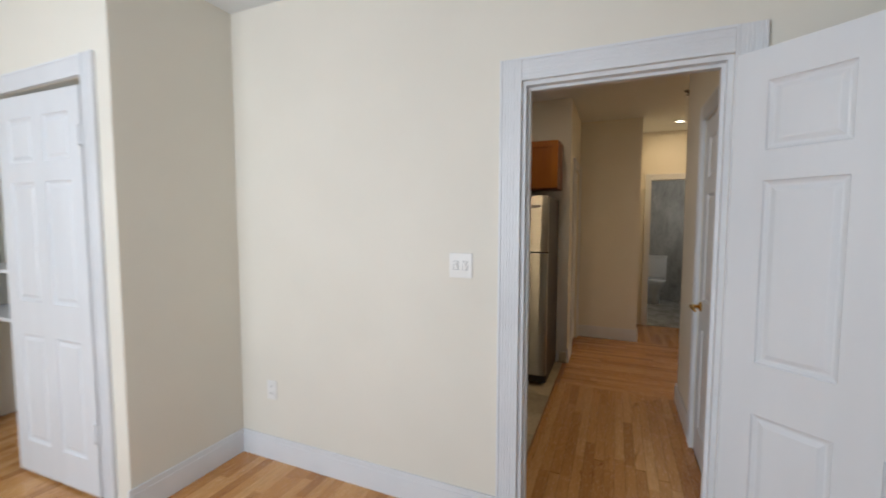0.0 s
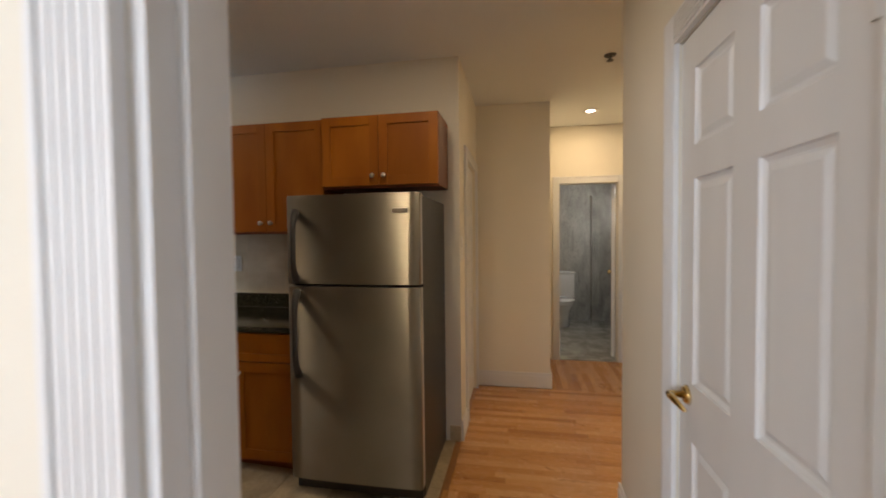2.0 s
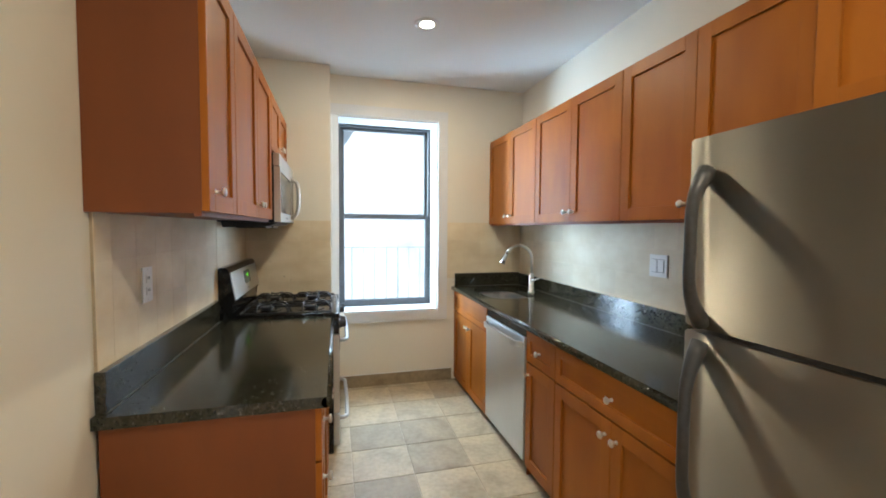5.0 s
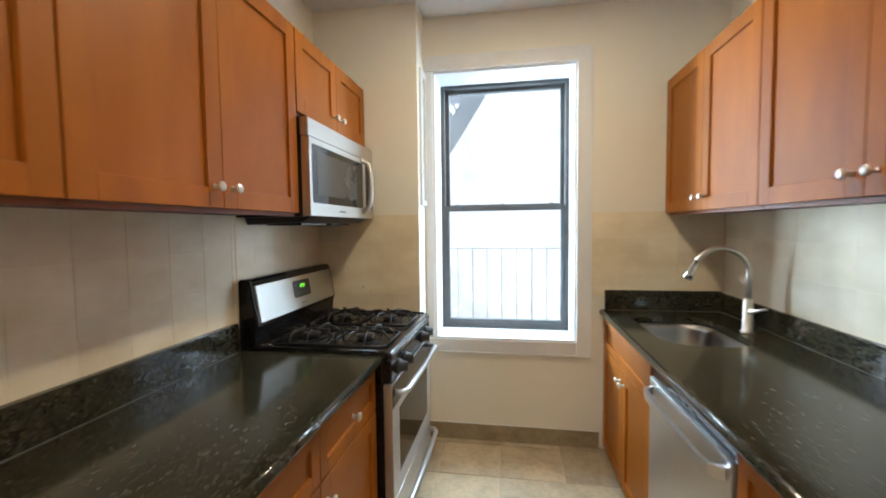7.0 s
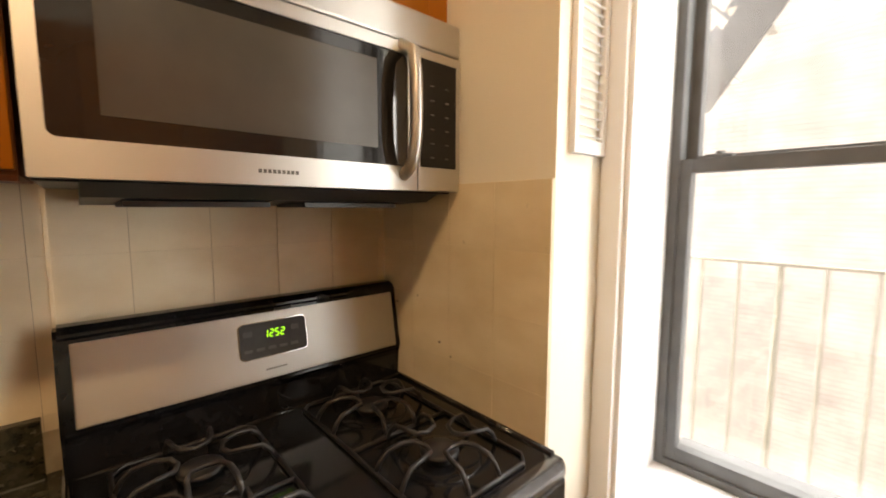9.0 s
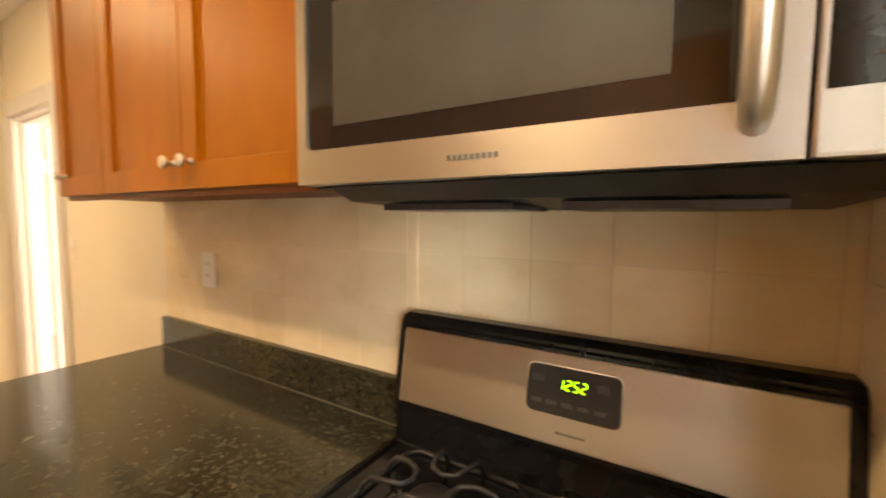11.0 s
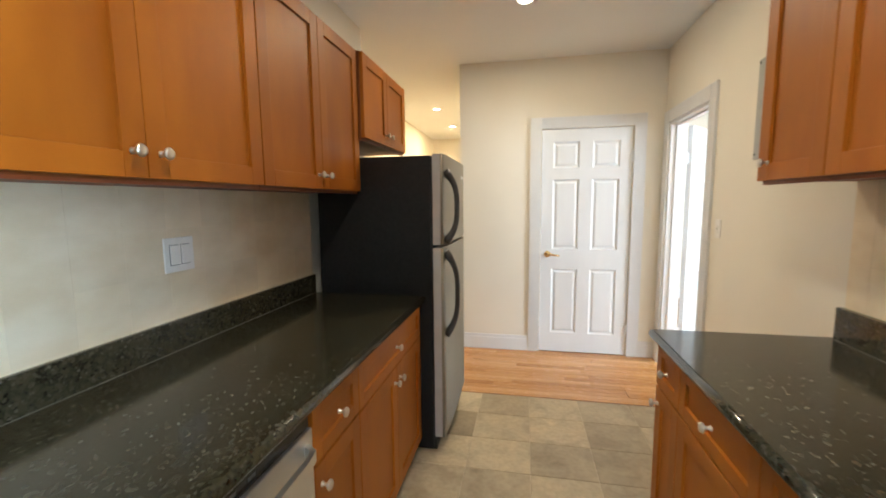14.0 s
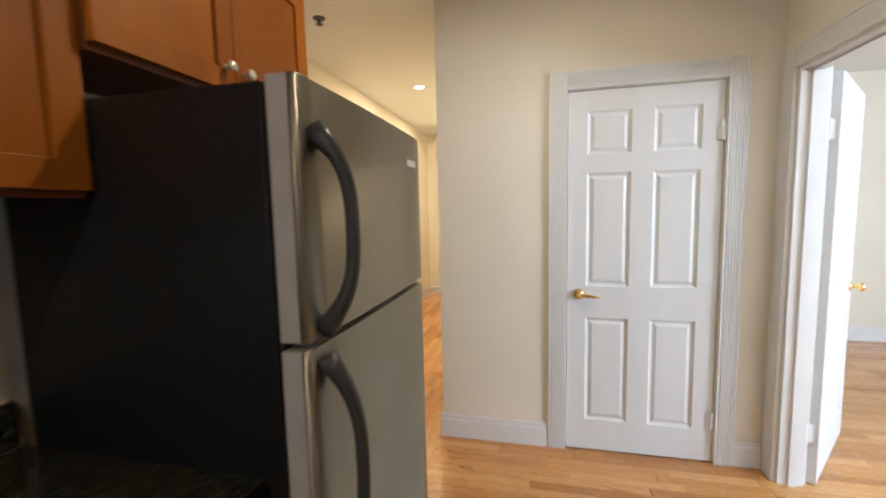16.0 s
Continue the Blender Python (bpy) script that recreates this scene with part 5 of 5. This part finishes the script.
spk = thing("sprinkler", pose(2.50, -0.10, CEIL), "small dark ceiling sprinkler head", "sprinkler")
part("plate", rod(bmesh.new(), [(0, 0, 0), (0, 0, -0.008)], [0.040, 0.034], 20), BRONZE, spk, "", True)
part("head", rod(bmesh.new(), [(0, 0, -0.006), (0, 0, -0.035), (0, 0, -0.037), (0, 0, -0.040)], [0.010, 0.009, 0.024, 0.024], 14), BRONZE, spk, "", True)


def plate(name, m, w, h, label, category, kind, gangs=1):
    """A wall plate in the local x-z plane, facing -y."""
    p = thing(name, m, label, category)
    part("cover", box(-w / 2, w / 2, -0.006, 0, -h / 2, h / 2, r=0.0025), PLATE, p)
    for i in range(gangs):
        cx = (i - (gangs - 1) / 2) * 0.046
        if kind == "outlet":
            for s in (-1, 1):
                part("receptacle", box(cx - 0.016, cx + 0.016, -0.0085, -0.005, s * 0.021 - 0.014, s * 0.021 + 0.014, r=0.003), PLATE, p)
                for dx in (-0.006, 0.006):
                    part("slot", box(cx + dx - 0.0012, cx + dx + 0.0012, -0.0092, -0.008, s * 0.021 - 0.002, s * 0.021 + 0.007), SLOT, p)
        elif kind == "rocker":
            # dark slip showing round the rocker as its shaded gap
            part("shadow_outline", box(cx - 0.0185, cx + 0.0185, -0.0066, -0.005, -0.035, 0.035), SLOT, p)
            part("rocker", box(cx - 0.0165, cx + 0.0165, -0.010, -0.005, -0.033, 0.033, r=0.002), PLATE, p)
        else:
            # grey slip that draws the shadow line round the toggle frame
            part("shadow_outline", box(cx - 0.0125, cx + 0.0125, -0.0064, -0.005, -0.0215, 0.0215), PANELGREY, p)
            part("toggle_frame", box(cx - 0.0105, cx + 0.0105, -0.0080, -0.005, -0.0195, 0.0195, r=0.001), PLATE, p)
            part("toggle", box(cx - 0.005, cx + 0.005, -0.015, -0.006, -0.003, 0.010, r=0.002), PLATE, p)
        for s in (-1, 1):
            part("screw", rod(bmesh.new(), [(cx, -0.0055, s * h * 0.43), (cx, -0.0072, s * h * 0.43)], 0.0032, 8), PLATE, p)
    return p


plate("outlet", pose(0.011, 2.515, 1.235, 0, 0, 90), 0.076, 0.122, "white duplex outlet on the beige tile", "outlet", "outlet")
plate("switch_plate", pose(XR - 0.011, 2.667, 1.248, 0, 0, -90), 0.122, 0.118, "white double rocker switch on the beige tile", "switch", "rocker", 2)
LEAN = math.degrees(math.atan2(HX, SKEW1 - SKEW0))
plate("switch_plate", pose(hall_face(1.085), 1.085, 1.238, 0, 0, 90 + LEAN), 0.072, 0.115, "white single toggle light switch on the wall", "switch", "toggle")
plate("switch_plate", pose(WX, 1.157, 1.238, 0, 0, -90), 0.116, 0.118, "white double toggle light switch on the bedroom wall", "switch", "toggle", 2)
plate("outlet", pose(WX, 2.369, 0.43, 0, 0, -90), 0.072, 0.115, "white duplex outlet low on the bedroom wall", "outlet", "outlet")
plate("switch_plate", pose(2.375, 0.92, 1.36, 0, 0, 0), 0.072, 0.16, "white wall switch beside the hall", "switch", "toggle")
brk = thing("breaker_panel", pose(hall_face(1.655), 1.655, 0, 0, 0, LEAN), "grey steel breaker panel on the kitchen wall", "breaker panel")
part("box", box(0, 0.012, -0.18, 0.18, 1.615, 2.100, r=0.003), PANELGREY, brk)
pd = part("door", box(0.0122, 0.0165, -0.15, 0.15, 1.675, 2.075, r=0.002), PANELGREY, brk)
part("latch", box(0.0165, 0.021, -0.14, -0.125, 1.86, 1.90, r=0.001), PANELGREY, pd)
for yy, zz in ((-0.165, 1.64), (0.165, 1.64), (-0.165, 2.085), (0.165, 2.085)):
    part("screw", rod(bmesh.new(), [(0.011, yy, zz), (0.015, yy, zz)], 0.006, 8), IRON, brk)

# bedroom closet shelves
for z in (0.82, 1.13):
    sh = thing("closet_shelf", pose(0, 0, 0), "white painted closet shelf", "shelf", "closet shelves")
    part("board", box(-0.718, WX - 0.001, 2.72, 4.64, z - 0.01, z + 0.01), TRIM, sh)

# bathroom
toi = thing("toilet", pose(6.60, -0.15, 0, 0, 0, -90), "white porcelain toilet with tank", "toilet")
part("tank", box(-0.22, 0.22, -0.20, 0, 0.40, 0.80, r=0.02), PORCELAIN, toi, "", True)
part("tank_lid", box(-0.23, 0.23, -0.21, 0, 0.80, 0.835, r=0.008), PORCELAIN, toi, "", True)


def oval(cx, cy, rx, ry, z, n=24):
    return [(cx + rx * math.cos(2 * math.pi * k / n), cy + ry * math.sin(2 * math.pi * k / n), z) for k in range(n)]


bm = bmesh.new()
prev = None
for rx, ry, cy, z in ((0.12, 0.22, -0.34, 0.0), (0.11, 0.20, -0.34, 0.12), (0.12, 0.22, -0.38, 0.24), (0.18, 0.27, -0.43, 0.36), (0.19, 0.28, -0.43, 0.40)):
    ring = [bm.verts.new(p) for p in oval(0, cy, rx, ry, z)]
    if prev:
        for k in range(24):
            bm.faces.new((prev[k], prev[(k + 1) % 24], ring[(k + 1) % 24], ring[k]))
    else:
        bm.faces.new(ring)
    prev = ring
bm.faces.new(prev)
part("bowl", bm, PORCELAIN, toi, "", True)
bm = bmesh.new()
a, b = [bm.verts.new(p) for p in oval(0, -0.43, 0.195, 0.285, 0.402)], [bm.verts.new(p) for p in oval(0, -0.43, 0.19, 0.28, 0.430)]
for k in range(24):
    bm.faces.new((a[k], a[(k + 1) % 24], b[(k + 1) % 24], b[k]))
bm.faces.new(a)
bm.faces.new(b)
part("seat", bm, PORCELAIN, toi, "closed white lid", True)
part("flush_lever", rod(bmesh.new(), [(-0.16, -0.20, 0.74), (-0.16, -0.225, 0.74), (-0.10, -0.23, 0.735)], 0.008, 8), CHROME, toi)
shw = thing("shower_screen", pose(0, 0, 0), "frameless glass shower screen with chrome edge", "shower screen")
part("edge_strip", box(6.30, 6.33, -0.62, -0.60, 0.0, 2.05), CHROME, shw)
g = part("pane", box(6.308, 6.318, -1.075, -0.62, 0.02, 2.03), GLASS, shw)
g.visible_shadow = False
# plain bars put where the two shower fixtures are
for z in (1.25, 0.72):
    rk = thing("shower_fixture_bar", pose(0, 0, 0), "chrome bar in place of a shower fixture on the bathroom wall", "towel bar", "bathroom bars")
    part("bar", rod(bmesh.new(), [(5.95, -1.02, z), (6.25, -1.02, z)], 0.009, 8), CHROME, rk)
    for x in (5.96, 6.24):
        part("bracket", rod(bmesh.new(), [(x, -1.08, z), (x, -1.02, z)], 0.010, 8), CHROME, rk)


# ---- tiles and boards ----
rng = random.Random(7)
tile_meshes = {}


def piece(name, w, h, t, mat, m, parent):
    """A slab w by h by t, its top edges eased; alike sizes share one mesh. Local x, y across, z proud."""
    key = (name, round(w, 3), round(h, 3), mat.name)
    if key not in tile_meshes:
        bm = bmesh.new()
        e = 0.0004 if mat is WALLTILE else min(0.0015, t * 0.4)
        lo = [bm.verts.new((x, y, 0)) for x, y in ((0, 0), (w, 0), (w, h), (0, h))]
        mi = [bm.verts.new((v.co.x, v.co.y, t - e)) for v in lo]
        hi = [bm.verts.new((x, y, t)) for x, y in ((e, e), (w - e, e), (w - e, h - e), (e, h - e))]
        for a, b in ((lo, mi), (mi, hi)):
            for k in range(4):
                bm.faces.new((a[k], a[(k + 1) % 4], b[(k + 1) % 4], b[k]))
        bm.faces.new(hi)
        tile_meshes[key] = mesh_of(name, bm, mat)
    ob = new(name, tile_meshes[key])
    ob.matrix_world = m
    ob.parent = parent
    return ob


T, GAP = 0.152, 0.0009


def tile_wall(parent, u0, u1, z0, z1, place, start, GAP=GAP):
    """Six-inch wall tiles between u0 and u1, hung down from z1; place(u, z) gives the pose of a tile's lower corner."""
    us = [u0]
    u = start
    while u < u1 - 0.004:
        if u > u0 + 0.004:
            us.append(u)
        u += T
    us.append(u1)
    zs = [z1]
    while zs[-1] > z0 + 0.004:
        zs.append(max(zs[-1] - T, z0))
    for a, b in zip(us, us[1:]):
        for c, d in zip(zs, zs[1:]):
            if b - a > 0.008 and c - d > 0.008:
                piece("tile", b - a - GAP, c - d - 0.0003, 0.0085, WALLTILE, place(a + GAP / 2, d + 0.00015), parent)


TZ = 1.490
face_px = lambda x: (lambda y, z: Matrix.Translation((x, y, z)) @ Matrix(((0, 0, 1, 0), (1, 0, 0, 0), (0, 1, 0, 0), (0, 0, 0, 1))))
face_mx = lambda x: (lambda y, z: Matrix.Translation((x, -y, z)) @ Matrix(((0, 0, -1, 0), (-1, 0, 0, 0), (0, 1, 0, 0), (0, 0, 0, 1))))
face_my = lambda y: (lambda x, z: Matrix.Translation((x, y, z)) @ Matrix(((1, 0, 0, 0), (0, 0, -1, 0), (0, 1, 0, 0), (0, 0, 0, 1))))
structure("trim_tile_edge", box(0.0092, 0.0120, 3.3885, 3.3955, 1.035, 1.464, r=0.001), WALLTILE, "pale tile edge strip")
structure("grout_west", boxes((0.0002, 0.0078, 2.21, YJ - 0.001, 0.90, TZ - 0.002)), GROUT_DARK, "thin darker joints behind the wall tiles")
structure("grout_breast", boxes((0.0088, XJ - 0.001, YJ - 0.0078, YJ - 0.0002, 0.90, TZ - 0.002)), GROUT)
structure("grout_east", boxes((XR - 0.0078, XR - 0.0002, 1.768, YW - 0.010, 0.93, TZ - 0.002)), GROUT)
structure("grout_window", boxes((1.595, XR - 0.009, YW - 0.0078, YW - 0.0002, 1.003, TZ - 0.002)), GROUT)
tile_wall(wall_west, 2.21, YJ - 0.002, 1.00, TZ, face_px(0.001), 2.30)
tile_wall(wall_breast, 0.0105, XJ, 0.90, TZ, face_my(YJ - 0.001), 0.006)
tile_wall(wall_sink, -(YW - 0.0105), -1.768, 0.98, TZ, face_mx(XR - 0.001), -(YW - 0.12), 0.0003)
tile_wall(wall_window, 1.595, XR - 0.011, 1.003, TZ, face_my(YW - 0.001), 1.595)

FX, FY, FG = 0.337, 0.303, 0.004
tilt_m = Matrix.Rotation(math.atan(SLOPE), 4, "X")
y = 0.96
while y < 4.6:
    h = min(FY, 4.60 - y)
    xs = [0.002] + [0.06 + FX * k for k in range(8) if 0.06 + FX * k < 2.29] + [XR - 0.001]
    for a, b in zip(xs, xs[1:]):
        if b - a > 0.02 and h > 0.02:
            piece("tile", b - a - FG, h - FG, 0.0072, FLOORTILE, Matrix.Translation((a + FG / 2, y + FG / 2, floor_z(y) - 0.0072)) @ tilt_m, floor_kitchen)
    y += FY
structure("trim_threshold", boxes((0.0, XR, 0.952, 0.960, -0.01, 0.001)), JOINT)

BW = 0.0572


def boards(x0, x1, y0, y1, along, parent, single=True, mesh=None):
    """Oak strips of random length laid along x or y; single ones are objects, the rest is put into one mesh."""
    lo, hi, c0, c1 = (x0, x1, y0, y1) if along == "x" else (y0, y1, x0, x1)
    c = c0
    while c < c1 - 0.003:
        w = min(BW, c1 - c)
        u = lo - rng.uniform(0.0, 0.7)
        while u < hi:
            ln = rng.choice((0.42, 0.56, 0.70, 0.84, 0.98))
            a, b = max(u, lo), min(u + ln, hi)
            if b - a > 0.01:
                g, dz = 0.0007, rng.uniform(-0.0002, 0.0002)
                if single:
                    if along == "x":
                        piece("plank", round(b - a - g, 2), w - g, 0.006, OAK, Matrix.Translation((a, c, -0.006 + dz)), parent)
                    else:
                        piece("plank", w - g, round(b - a - g, 2), 0.006, OAK_Y, Matrix.Translation((c, a, -0.006 + dz)), parent)
                else:
                    r = (a, b - g, c, c + w - g) if along == "x" else (c, c + w - g, a, b - g)
                    bx(mesh, *r, -0.006, dz)
            u += ln
        c += BW


boards(0.0, 1.74, 0.0, 0.951, "x", floor)
boards(-1.55, -0.0, -0.35, 1.15, "x", floor)
boards(1.74, 3.38, -0.66, 0.919, "y", floor)
rest_x, rest_y = bmesh.new(), bmesh.new()
boards(3.38, 4.33, -0.68, 0.234, "x", floor, False, rest_x)
boards(1.74, 2.93, -4.29, -0.66, "y", floor, False, rest_y)
boards(-1.55, WX, 1.15, 2.62, "x", floor, False, rest_x)
boards(-1.55, WX, -2.49, -0.35, "x", floor, False, rest_x)
boards(-3.99, -1.55, -2.49, 4.64, "x", floor, False, rest_x)
boards(-1.55, WX, 2.62, 4.64, "x", floor, False, rest_x)
for nm, bm, mt in (("planks_far", rest_x, OAK), ("planks_far", rest_y, OAK_Y)):
    o = part(nm, bm, mt, floor)
    tagged(o, "honey oak strips further off", kind="stuff")
